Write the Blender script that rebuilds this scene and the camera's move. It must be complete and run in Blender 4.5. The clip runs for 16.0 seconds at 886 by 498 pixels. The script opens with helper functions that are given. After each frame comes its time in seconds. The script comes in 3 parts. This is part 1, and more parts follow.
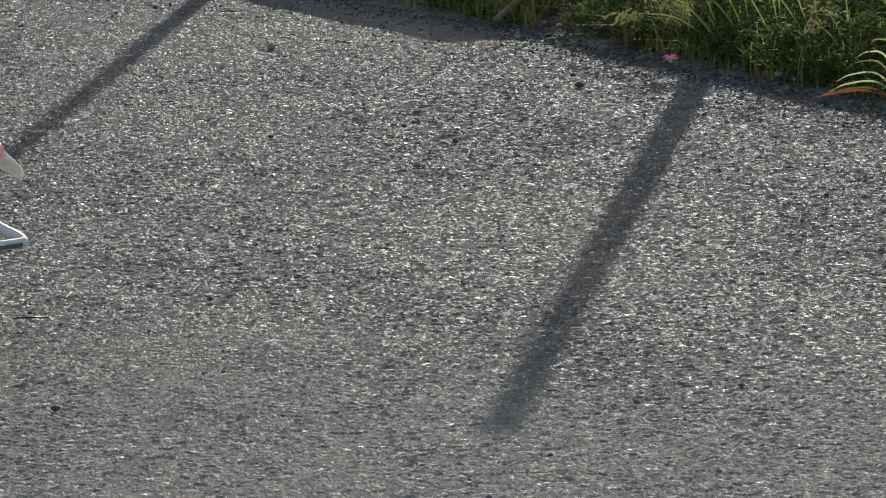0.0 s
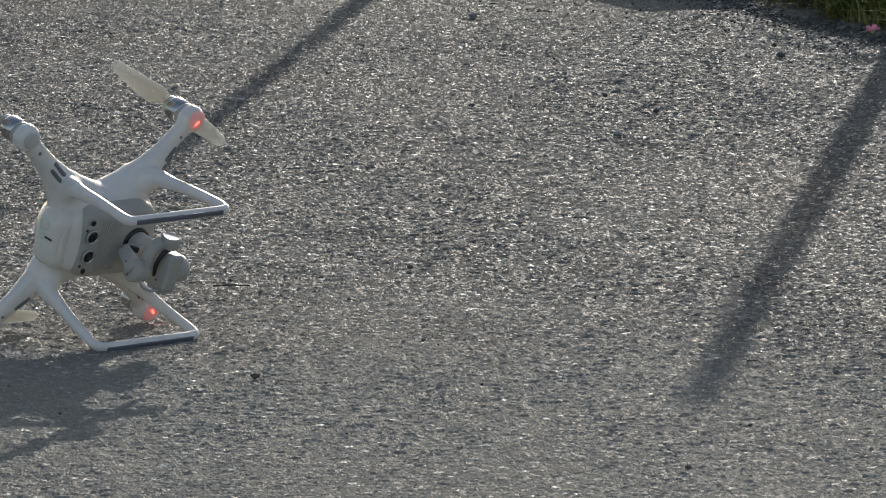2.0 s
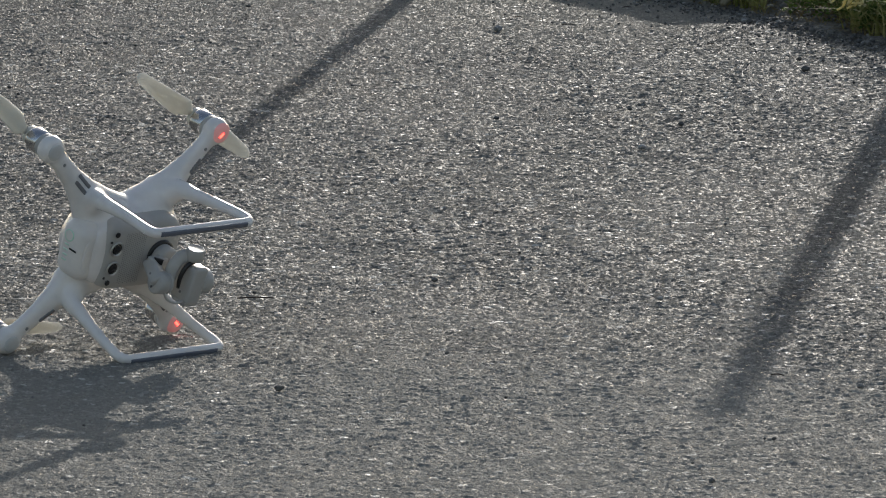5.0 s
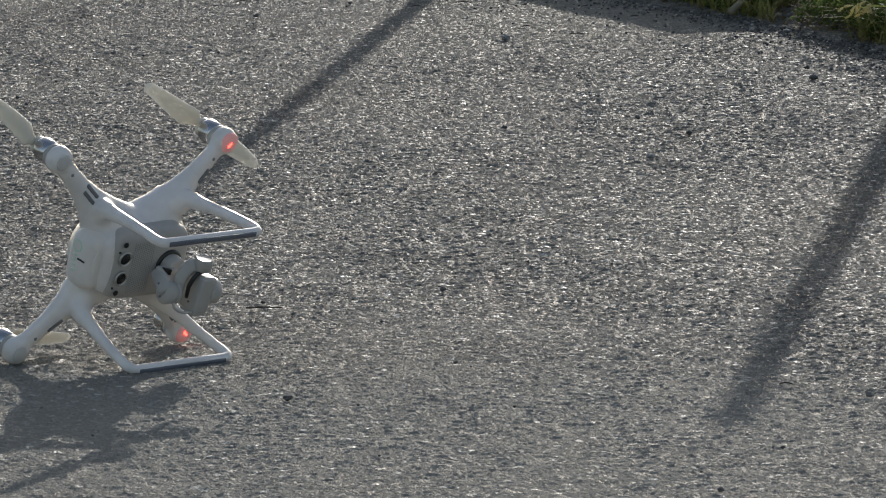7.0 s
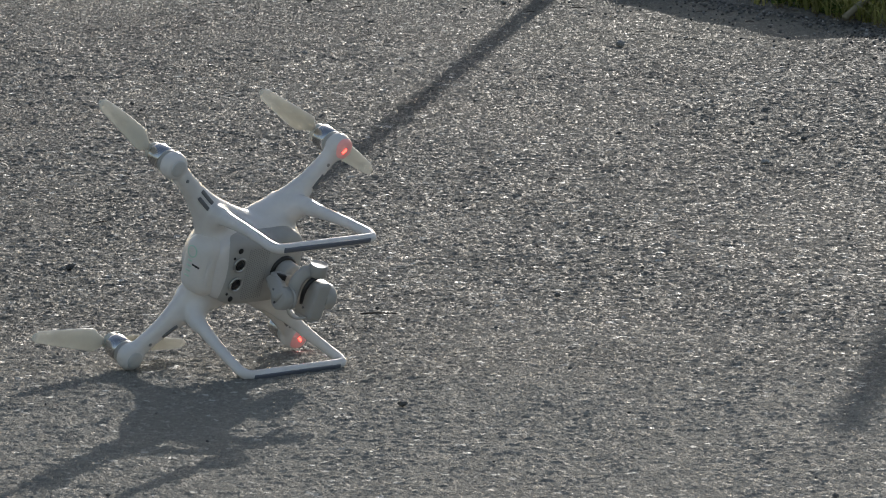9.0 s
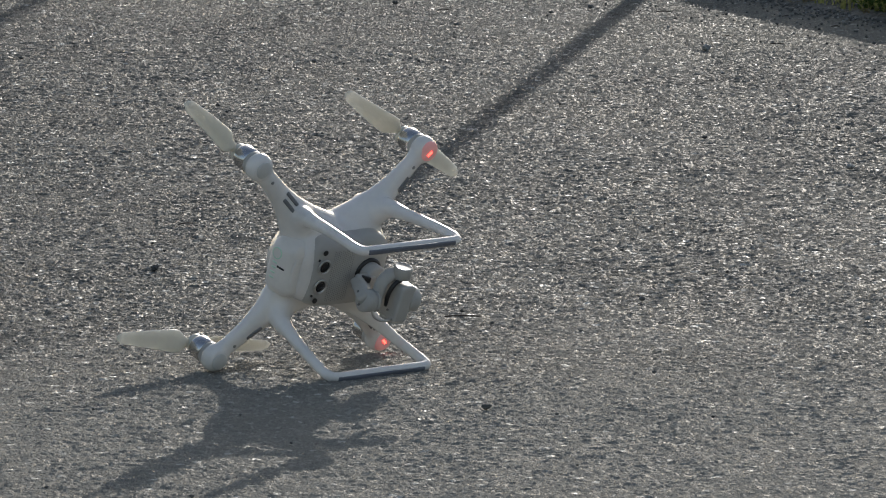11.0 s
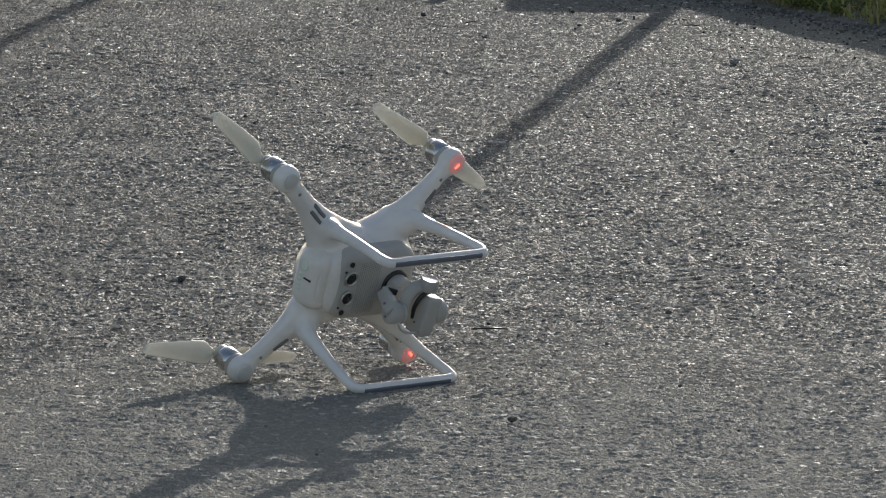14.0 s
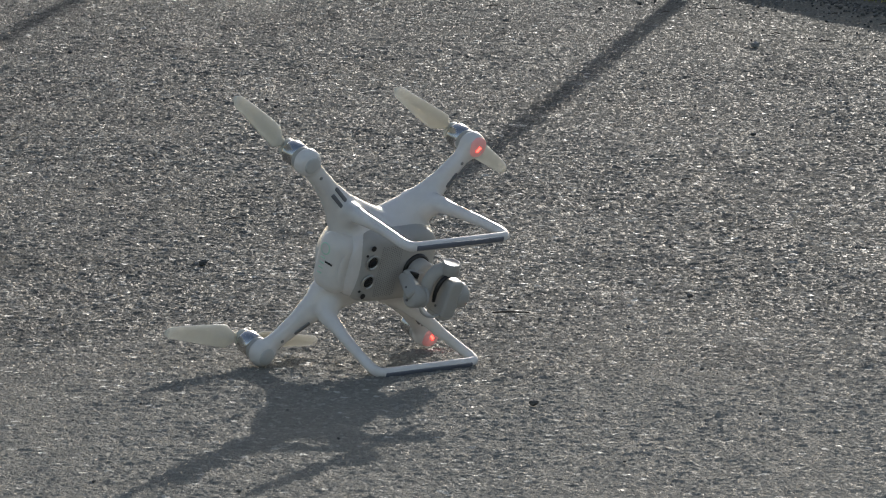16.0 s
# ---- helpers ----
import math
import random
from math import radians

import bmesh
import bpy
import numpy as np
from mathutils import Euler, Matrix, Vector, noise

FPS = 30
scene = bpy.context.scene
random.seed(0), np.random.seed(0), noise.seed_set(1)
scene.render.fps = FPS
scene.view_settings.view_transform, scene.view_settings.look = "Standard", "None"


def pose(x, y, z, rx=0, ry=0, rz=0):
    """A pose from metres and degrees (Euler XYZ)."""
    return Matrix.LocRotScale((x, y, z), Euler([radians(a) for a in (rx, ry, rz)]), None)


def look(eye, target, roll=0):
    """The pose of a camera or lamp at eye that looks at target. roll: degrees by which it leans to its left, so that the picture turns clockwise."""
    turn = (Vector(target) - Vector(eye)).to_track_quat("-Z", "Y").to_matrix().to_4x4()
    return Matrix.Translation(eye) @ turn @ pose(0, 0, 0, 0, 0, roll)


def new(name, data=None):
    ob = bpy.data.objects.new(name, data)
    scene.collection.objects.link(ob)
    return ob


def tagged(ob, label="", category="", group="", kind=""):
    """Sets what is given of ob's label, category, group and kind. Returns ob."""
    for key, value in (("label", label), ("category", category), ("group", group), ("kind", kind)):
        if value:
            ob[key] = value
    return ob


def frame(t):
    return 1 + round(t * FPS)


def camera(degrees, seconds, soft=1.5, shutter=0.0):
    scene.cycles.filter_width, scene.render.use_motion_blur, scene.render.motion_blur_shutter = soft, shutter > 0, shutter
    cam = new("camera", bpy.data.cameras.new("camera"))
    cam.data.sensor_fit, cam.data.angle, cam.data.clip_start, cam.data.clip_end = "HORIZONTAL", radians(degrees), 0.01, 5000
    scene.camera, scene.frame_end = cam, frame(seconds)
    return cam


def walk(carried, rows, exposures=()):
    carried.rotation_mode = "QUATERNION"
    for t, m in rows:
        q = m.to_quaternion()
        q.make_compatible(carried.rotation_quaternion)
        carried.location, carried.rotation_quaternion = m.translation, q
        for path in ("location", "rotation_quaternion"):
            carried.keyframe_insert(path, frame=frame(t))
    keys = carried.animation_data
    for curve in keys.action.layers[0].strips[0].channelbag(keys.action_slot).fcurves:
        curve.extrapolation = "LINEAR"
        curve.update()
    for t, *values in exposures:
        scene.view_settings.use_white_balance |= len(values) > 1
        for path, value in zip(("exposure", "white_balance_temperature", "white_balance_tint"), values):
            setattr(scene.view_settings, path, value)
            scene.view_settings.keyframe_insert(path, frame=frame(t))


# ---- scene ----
# ---- the camera: a long lens on a tripod, panning ----
cam = camera(6.064, 16.0, soft=1.15)
EYE = (0.0, -9.87, 1.374)
# seconds, yaw to the left, pitch, roll in degrees
ROWS = [
    (0.0, -1.543, -7.277, -0.314),
    (0.5, -1.529, -7.093, -0.422),
    (1.0, -1.251, -6.936, -0.569),
    (1.5, -0.592, -7.225, -0.401),
    (2.0, -0.158, -7.483, -0.213),
    (2.5, -0.161, -7.429, -0.075),
    (3.0, -0.123, -7.316, -0.120),
    (3.5, -0.079, -7.239, -0.081),
    (4.0, 0.000, -7.395, -0.000),
    (6.5, 0.036, -7.393, -0.227),
    (7.0, 0.067, -7.331, -0.211),
    (7.5, 0.170, -7.205, -0.340),
    (8.0, 0.362, -7.113, -0.372),
    (8.5, 0.614, -7.111, -0.396),
    (9.0, 0.858, -7.287, -0.319),
    (9.5, 1.149, -7.316, -0.213),
    (9.7, 1.276, -7.261, -0.255),
    (12.0, 1.559, -7.279, 0.070),
    (12.5, 1.614, -7.288, 0.151),
    (13.0, 1.636, -7.276, 0.147),
    (13.5, 1.648, -7.241, 0.164),
    (14.0, 1.629, -7.180, 0.226),
    (14.5, 1.613, -7.117, 0.169),
    (15.0, 1.678, -7.220, 0.108),
    (15.5, 1.719, -7.232, 0.095),
    (16.0, 1.776, -7.293, 0.125),
]
walk(cam, [(t, pose(*EYE) @ pose(0, 0, 0, 0, 0, yaw) @ pose(0, 0, 0, 90 + pitch) @ pose(0, 0, 0, 0, 0, roll))
           for t, yaw, pitch, roll in ROWS])

# ---- daylight: low sun ahead of the camera ----
SUN_EL, SUN_AZ = 17.6, 6.8
scene.view_settings.exposure = 0.12
world = bpy.data.worlds.new("world")
scene.world = world
world.use_nodes = True
wn = world.node_tree
sky = wn.nodes.new("ShaderNodeTexSky")
sky.sky_type, sky.sun_disc = "NISHITA", False
sky.dust_density = 1.5
sky.sun_elevation, sky.sun_rotation = radians(SUN_EL), radians(SUN_AZ)
pale = wn.nodes.new("ShaderNodeHueSaturation")
pale.inputs["Saturation"].default_value = 0.82
wn.links.new(sky.outputs[0], pale.inputs["Color"])
wn.links.new(pale.outputs[0], wn.nodes["Background"].inputs[0])
wn.nodes["Background"].inputs[1].default_value = 0.136
sun = new("sun", bpy.data.lights.new("sun", "SUN"))
sun.data.energy, sun.data.angle, sun.data.color = 3.15, radians(0.42), (1.0, 0.945, 0.865)
sa, ca = math.sin(radians(SUN_AZ)), math.cos(radians(SUN_AZ))
se, ce = math.sin(radians(SUN_EL)), math.cos(radians(SUN_EL))
SUN_DIR = Vector((sa * ce, ca * ce, se))
sun.matrix_world = look(SUN_DIR * 40, (0, 0, 0))


# ---- materials ----
class Mat:
    """A small node builder round one Principled shader."""

    def __init__(self, name, base=(0.5, 0.5, 0.5), rough=0.5, metal=0.0):
        self.m = bpy.data.materials.new(name)
        self.m.use_nodes = True
        self.t = self.m.node_tree
        self.b = self.t.nodes["Principled BSDF"]
        self.set("Base Color", (*base, 1)), self.set("Roughness", rough), self.set("Metallic", metal)

    def set(self, key, value):
        self.b.inputs[key].default_value = value

    def node(self, kind, **values):
        n = self.t.nodes.new(kind)
        for key, v in values.items():
            n.inputs[key.replace("_", " ")].default_value = v
        return n

    def link(self, a, b):
        self.t.links.new(a, b)

    def coord(self, which="Object"):
        return self.t.nodes.new("ShaderNodeTexCoord").outputs[which]

    def noise(self, scale, detail=4, rough=0.55, vec=None):
        n = self.node("ShaderNodeTexNoise", Scale=scale, Detail=detail, Roughness=rough)
        self.link(vec or self.coord(), n.inputs["Vector"])
        return n.outputs["Fac"]

    def ramp(self, fac, stops):
        r = self.t.nodes.new("ShaderNodeValToRGB")
        e = r.color_ramp.elements
        while len(e) < len(stops):
            e.new(0.5)
        for el, (p, c) in zip(e, stops):
            el.position = p
            el.color = (*c, 1) if len(c) == 3 else c
        self.link(fac, r.inputs[0])
        return r.outputs[0]

    def mix(self, fac, a, b, blend="MIX"):
        n = self.t.nodes.new("ShaderNodeMix")
        n.data_type, n.blend_type = "RGBA", blend
        for sock, v in ((n.inputs[0], fac), (n.inputs[6], a), (n.inputs[7], b)):
            if isinstance(v, (int, float)):
                sock.default_value = v
            elif isinstance(v, tuple):
                sock.default_value = (*v, 1)
            else:
                self.link(v, sock)
        return n.outputs[2]

    def math(self, op, a, b=0.0, c=0.0):
        n = self.t.nodes.new("ShaderNodeMath")
        n.operation = op
        for sock, v in zip(n.inputs, (a, b, c)):
            if isinstance(v, (int, float)):
                sock.default_value = v
            else:
                self.link(v, sock)
        return n.outputs[0]

    def bump(self, height, dist, strength=1.0, under=None):
        n = self.node("ShaderNodeBump", Strength=strength, Distance=dist)
        self.link(height, n.inputs["Height"])
        if under:
            self.link(under, n.inputs["Normal"])
        return n.outputs[0]

    def color(self, out):
        self.link(out, self.b.inputs["Base Color"])

    def rough(self, out):
        self.link(out, self.b.inputs["Roughness"])

    def normal(self, out):
        self.link(out, self.b.inputs["Normal"])


def asphalt_material():
    m = Mat("asphalt", rough=0.8)
    co = m.coord()
    warp = m.node("ShaderNodeTexNoise", Scale=90.0, Detail=2.0)
    m.link(co, warp.inputs["Vector"])
    wv = m.t.nodes.new("ShaderNodeVectorMath")
    wv.operation = "MULTIPLY_ADD"
    m.link(warp.outputs["Color"], wv.inputs[0])
    wv.inputs[1].default_value = (0.004, 0.004, 0.004)
    lay = m.node("ShaderNodeMapping")
    lay.inputs["Scale"].default_value = (1.0, 0.55, 1.0)
    m.link(co, lay.inputs[0])
    m.link(lay.outputs[0], wv.inputs[2])

    def cells(scale, vec=None):
        v = m.node("ShaderNodeTexVoronoi", Scale=scale, Randomness=1.0)
        m.link(vec or wv.outputs[0], v.inputs["Vector"])
        sp = m.t.nodes.new("ShaderNodeSeparateColor")
        m.link(v.outputs["Color"], sp.inputs[0])
        return v.outputs["Distance"], sp.outputs

    grit_d, grit = cells(430.0)
    chip_d, chip = cells(215.0)
    slab_d, slab = cells(78.0, co)
    patch = m.noise(1.3, 5, 0.62, co)
    band = m.noise(2.6, 6, 0.65, co)
    # fine grit of mixed greys
    tone = m.ramp(grit[0], [(0.0, (0.095, 0.095, 0.09)), (0.35, (0.125, 0.125, 0.119)), (0.7, (0.16, 0.16, 0.151)),
                            (0.92, (0.23, 0.23, 0.217)), (1.0, (0.40, 0.40, 0.38))])
    # larger stones showing through where the surface is worn
    stones = m.ramp(chip[0], [(0.0, (0.09, 0.09, 0.085)), (0.5, (0.13, 0.13, 0.123)), (0.8, (0.19, 0.19, 0.179)), (1.0, (0.45, 0.45, 0.425))])
    worn = m.ramp(patch, [(0.40, (0.35, 0.35, 0.35)), (0.62, (0.9, 0.9, 0.9))])
    tone = m.mix(worn, tone, stones)
    # scattered pale flat stones, their colour raised to stand for sun glints
    rare = m.math("MULTIPLY", m.math("GREATER_THAN", slab[1], 0.93), m.math("LESS_THAN", slab_d, 0.40))
    tone = m.mix(rare, tone, (0.5, 0.5, 0.48))
    pit = m.math("MULTIPLY", m.math("GREATER_THAN", chip[1], 0.96), m.math("LESS_THAN", chip_d, 0.5))
    tone = m.mix(m.math("MULTIPLY", pit, 0.8), tone, (0.03, 0.029, 0.028))
    # dust and darker, tar-rich bands
    tone = m.mix(m.ramp(m.noise(0.8, 4, 0.6, co), [(0.40, (0, 0, 0)), (0.68, (0.35, 0.35, 0.35))]), tone, (0.165, 0.163, 0.152))
    tone = m.mix(m.ramp(band, [(0.46, (0, 0, 0)), (0.70, (0.45, 0.45, 0.45))]), tone, (0.06, 0.06, 0.059))
    fine = m.noise(900, 2, 0.5, co)
    tone = m.mix(0.45, tone, m.ramp(fine, [(0.3, (0.4, 0.4, 0.4)), (0.7, (1, 1, 1))]), "MULTIPLY")
    # sand washed against the verge
    d = m.t.nodes.new("ShaderNodeVectorMath")
    d.operation = "DISTANCE"
    stretch = m.node("ShaderNodeMapping")
    stretch.inputs["Location"].default_value = (-0.20 / 0.55, -3.75 / 0.85, 0)
    stretch.inputs["Scale"].default_value = (1 / 0.55, 1 / 0.85, 1)
    m.link(co, stretch.inputs[0])
    m.link(stretch.outputs[0], d.inputs[0])
    spot = m.math("SUBTRACT", m.math("SUBTRACT", 1.2, d.outputs["Value"]), m.math("MULTIPLY", m.noise(7, 6, 0.7, co), 0.9))
    spot = m.math("MINIMUM", m.math("MULTIPLY", m.math("MAXIMUM", spot, 0.0), 1.4), 0.65)
    tone = m.mix(spot, tone, m.mix(m.noise(220, 3, 0.6, co), (0.13, 0.127, 0.112), (0.25, 0.24, 0.21)))
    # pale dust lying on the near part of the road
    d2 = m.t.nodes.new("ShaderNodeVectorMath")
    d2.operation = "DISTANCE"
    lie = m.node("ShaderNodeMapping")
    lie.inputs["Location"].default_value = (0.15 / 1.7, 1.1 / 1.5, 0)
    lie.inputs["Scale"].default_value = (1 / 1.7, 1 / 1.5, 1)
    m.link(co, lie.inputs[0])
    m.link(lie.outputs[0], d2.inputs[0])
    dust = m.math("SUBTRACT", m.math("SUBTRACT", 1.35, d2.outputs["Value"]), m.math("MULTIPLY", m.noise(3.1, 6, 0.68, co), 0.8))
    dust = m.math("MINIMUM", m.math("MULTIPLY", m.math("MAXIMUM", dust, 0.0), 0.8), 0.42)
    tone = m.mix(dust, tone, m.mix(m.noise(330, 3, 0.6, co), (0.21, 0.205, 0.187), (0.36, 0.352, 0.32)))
    tone = m.mix(1.0, tone, (1.25, 1.22, 1.165), "MULTIPLY")
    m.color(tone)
    # polished faces on some of the chips
    polish = m.math("MULTIPLY", m.math("GREATER_THAN", chip[2], 0.62), m.math("SUBTRACT", 1.0, m.math("MULTIPLY", dust, 0.8)))
    m.rough(m.math("SUBTRACT", m.math("ADD", m.math("MULTIPLY", chip[0], 0.25), 0.65), m.math("MULTIPLY", polish, 0.2)))
    m.link(m.math("ADD", m.math("ADD", m.math("MULTIPLY", rare, 0.14), m.math("MULTIPLY", polish, 0.007)), 0.003), m.b.inputs["Specular IOR Level"])
    # relief: each grain at its own height, sunk joints
    lev = m.math("ADD", m.math("MULTIPLY", grit[1], 0.5), m.math("MULTIPLY", grit_d, -0.6))
    lev2 = m.math("ADD", m.math("MULTIPLY", chip[2], 0.7), m.math("MULTIPLY", chip_d, -0.8))
    m.normal(m.bump(fine, 0.0005, 0.5, m.bump(lev, 0.0012, 1.0, m.bump(lev2, 0.0022, 1.0))))
    return m.m


def soil_material():
    m = Mat("soil", rough=0.9)
    co = m.coord()
    v = m.node("ShaderNodeTexVoronoi", Scale=90.0)
    m.link(co, v.inputs["Vector"])
    s = m.t.nodes.new("ShaderNodeSeparateColor")
    m.link(v.outputs["Color"], s.inputs[0])
    c = m.ramp(m.noise(14, 6, 0.65, co), [(0.3, (0.07, 0.064, 0.055)), (0.55, (0.13, 0.122, 0.108)), (0.75, (0.21, 0.2, 0.18))])
    c = m.mix(m.math("MULTIPLY", s.outputs[0], 0.5), c, (0.22, 0.205, 0.18))
    m.color(c)
    m.normal(m.bump(m.math("ADD", v.outputs["Distance"], m.noise(60, 5, 0.6, co)), 0.008))
    return m.m


def concrete_material():
    m = Mat("concrete", rough=0.85)
    co = m.coord()
    c = m.ramp(m.noise(5, 7, 0.65, co), [(0.3, (0.27, 0.255, 0.22)), (0.55, (0.40, 0.38, 0.335)), (0.75, (0.48, 0.46, 0.41))])
    c = m.mix(0.35, c, m.ramp(m.noise(160, 3, 0.6, co), [(0.3, (0.6, 0.6, 0.6)), (0.7, (1, 1, 1))]), "MULTIPLY")
    m.color(c)
    m.normal(m.bump(m.noise(70, 5, 0.6, co), 0.004))
    return m.m


def plastic(name, base, rough, sss=0.0, dirt=0.06):
    m = Mat(name, base, rough)
    co = m.coord()
    k = m.noise(28, 5, 0.65, co)
    dull = tuple(c * (1 - 2 * dirt) for c in base)
    m.color(m.mix(m.ramp(k, [(0.4, (0, 0, 0)), (0.75, (1, 1, 1))]), base, dull))
    m.rough(m.math("ADD", m.math("MULTIPLY", m.noise(60, 4, 0.6, co), 0.16), rough - 0.08))
    m.normal(m.bump(m.noise(900, 2, 0.5, co), 0.0002, 0.25))
    if sss:
        m.set("Subsurface Weight", sss)
        m.set("Subsurface Radius", (0.006, 0.006, 0.006))
        m.set("Subsurface Scale", 1.0)
    return m.m


def metal(name, base, rough):
    m = Mat(name, base, rough, 1.0)
    co = m.coord()
    m.rough(m.math("ADD", m.math("MULTIPLY", m.noise(300, 3, 0.6, co), 0.18), rough - 0.06))
    return m.m


def glow(name, base, power):
    m = Mat(name, base, 0.3)
    m.set("Emission Color", (*base, 1)), m.set("Emission Strength", power)
    return m.m


def leaf_material(name, a, b, through_part=0.45):
    """Leaves and stems: two greens by island, light coming through."""
    m = Mat(name, a, 0.5)
    g = m.t.nodes.new("ShaderNodeNewGeometry")
    c = m.mix(g.outputs["Random Per Island"], a, b)
    c = m.mix(0.5, c, m.ramp(m.noise(40, 4, 0.6), [(0.3, (0.55, 0.55, 0.55)), (0.7, (1, 1, 1))]), "MULTIPLY")
    m.color(c)
    m.set("Specular IOR Level", 0.08)
    m.set("Roughness", 0.65)
    tr = m.t.nodes.new("ShaderNodeBsdfTranslucent")
    m.link(c, tr.inputs[0])
    mx = m.t.nodes.new("ShaderNodeMixShader")
    mx.inputs[0].default_value = through_part
    m.link(m.b.outputs[0], mx.inputs[1])
    m.link(tr.outputs[0], mx.inputs[2])
    m.link(mx.outputs[0], m.t.nodes["Material Output"].inputs["Surface"])
    return m.m


def stone_material():
    m = Mat("stone", rough=0.8)
    co = m.coord()
    g = m.t.nodes.new("ShaderNodeObjectInfo")
    i = m.t.nodes.new("ShaderNodeNewGeometry")
    r = m.math("FRACT", m.math("ADD", g.outputs["Random"], i.outputs["Random Per Island"]))
    c = m.ramp(r, [(0.0, (0.06, 0.06, 0.058)), (0.5, (0.12, 0.118, 0.112)), (0.85, (0.2, 0.195, 0.185)), (1.0, (0.4, 0.39, 0.37))])
    m.color(m.mix(0.5, c, m.ramp(m.noise(180, 4, 0.6, co), [(0.3, (0.5, 0.5, 0.5)), (0.7, (1, 1, 1))]), "MULTIPLY"))
    m.normal(m.bump(m.noise(250, 3, 0.6, co), 0.002))
    return m.m


ASPHALT, SOIL, CONCRETE, STONE = asphalt_material(), soil_material(), concrete_material(), stone_material()
WHITE = plastic("white_plastic", (0.78, 0.745, 0.715), 0.24, 0.3)
PROP = plastic("propeller_plastic", (0.64, 0.61, 0.53), 0.42, 0.3)
BATTERY = plastic("battery_plastic", (0.78, 0.735, 0.685), 0.36, 0.2)
COVER = plastic("lamp_cover", (0.58, 0.57, 0.55), 0.3)
GREY = plastic("grey_plastic", (0.43, 0.415, 0.39), 0.5)
GIMBAL = plastic("gimbal_paint", (0.40, 0.39, 0.37), 0.42)
STRIP = plastic("foot_rubber", (0.13, 0.14, 0.17), 0.5)
SLOT = plastic("slot_plastic", (0.16, 0.16, 0.165), 0.6)
# solid discs of this grey stand for the shade inside vent and screw holes
VENT = plastic("vent_shade", (0.24, 0.24, 0.235), 0.7)
BLACK = plastic("black_plastic", (0.012, 0.012, 0.013), 0.35)
GLASS = Mat("lens_glass", (0.01, 0.01, 0.012), 0.05).m
SILVER = metal("brushed_aluminium", (0.52, 0.52, 0.53), 0.2)
RING = metal("lens_ring_metal", (0.55, 0.55, 0.54), 0.3)
GALV = metal("galvanised_steel", (0.5, 0.51, 0.52), 0.5)
# the LED's glow is put into its cover: pink base, weak emission
GLOW_COVER = glow("led_glow_cover", (0.88, 0.40, 0.38), 0.09)
RED = glow("red_led", (1.0, 0.03, 0.02), 12.0)
GREEN = glow("green_led", (0.50, 0.70, 0.56), 0.03)
GRASS = leaf_material("grass_blades", (0.26, 0.29, 0.08), (0.46, 0.43, 0.18), 0.6)
LEAF = leaf_material("weed_leaves", (0.085, 0.14, 0.036), (0.15, 0.21, 0.055), 0.55)
STEM = leaf_material("weed_stems", (0.66, 0.70, 0.32), (0.76, 0.75, 0.45), 0.65)
RUST = leaf_material("rusty_blades", (0.36, 0.15, 0.05), (0.42, 0.22, 0.08), 0.4)
BUD = leaf_material("pale_buds", (0.70, 0.64, 0.30), (0.80, 0.74, 0.48), 0.5)
STRAW = leaf_material("dry_straw", (0.22, 0.17, 0.085), (0.31, 0.25, 0.14), 0.3)
TWIG = plastic("twig_bark", (0.07, 0.055, 0.045), 0.85)
PALE_TWIG = plastic("dry_stalk", (0.25, 0.22, 0.15), 0.8)
PINK = leaf_material("pink_petals", (0.55, 0.22, 0.36), (0.65, 0.3, 0.42), 0.3)


# ---- mesh helpers ----
def link_mesh(name, bm, material, parent=None, label="", smooth=True):
    me = bpy.data.meshes.new(name)
    bmesh.ops.recalc_face_normals(bm, faces=bm.faces)
    for f in bm.faces:
        f.smooth = smooth
    bm.to_mesh(me)
    bm.free()
    me.materials.append(material)
    ob = new(name, me)
    if parent:
        ob.parent = parent
    return tagged(ob, label)


def part(name, bm, material, parent, label="", smooth=True):
    return link_mesh(name, bm, material, parent, label, smooth)


def loft(bm, rings, cap=True, closed=True):
    """Skin a row of rings of equal length."""
    vs = [[bm.verts.new(p) for p in r] for r in rings]
    n = len(vs[0])
    for a, b in zip(vs, vs[1:]):
        for i in range(n if closed else n - 1):
            j = (i + 1) % n
            bm.faces.new((a[i], a[j], b[j], b[i]))
    if cap:
        bm.faces.new(vs[0][::-1])
        bm.faces.new(vs[-1])
    return bm


def lathe(bm, profile, m=Matrix(), n=32):
    """profile: (radius, height) pairs along local z."""
    rings = [[m @ Vector((max(r, 1e-5) * math.cos(2 * math.pi * i / n), max(r, 1e-5) * math.sin(2 * math.pi * i / n), z))
              for i in range(n)] for r, z in profile]
    return loft(bm, rings)


def smooth_path(points, steps=6):
    """Catmull-Rom through rows of (x, y, z, radius...)."""
    p = [np.array(q, float) for q in points]
    p = [2 * p[0] - p[1]] + p + [2 * p[-1] - p[-2]]
    out = []
    for i in range(1, len(p) - 2):
        for k in range(steps):
            t = k / steps
            a, b, c, d = p[i - 1], p[i], p[i + 1], p[i + 2]
            out.append(0.5 * (2 * b + (c - a) * t + (2 * a - 5 * b + 4 * c - d) * t * t + (3 * b - a - 3 * c + d) * t ** 3))
    out.append(p[-2])
    return out


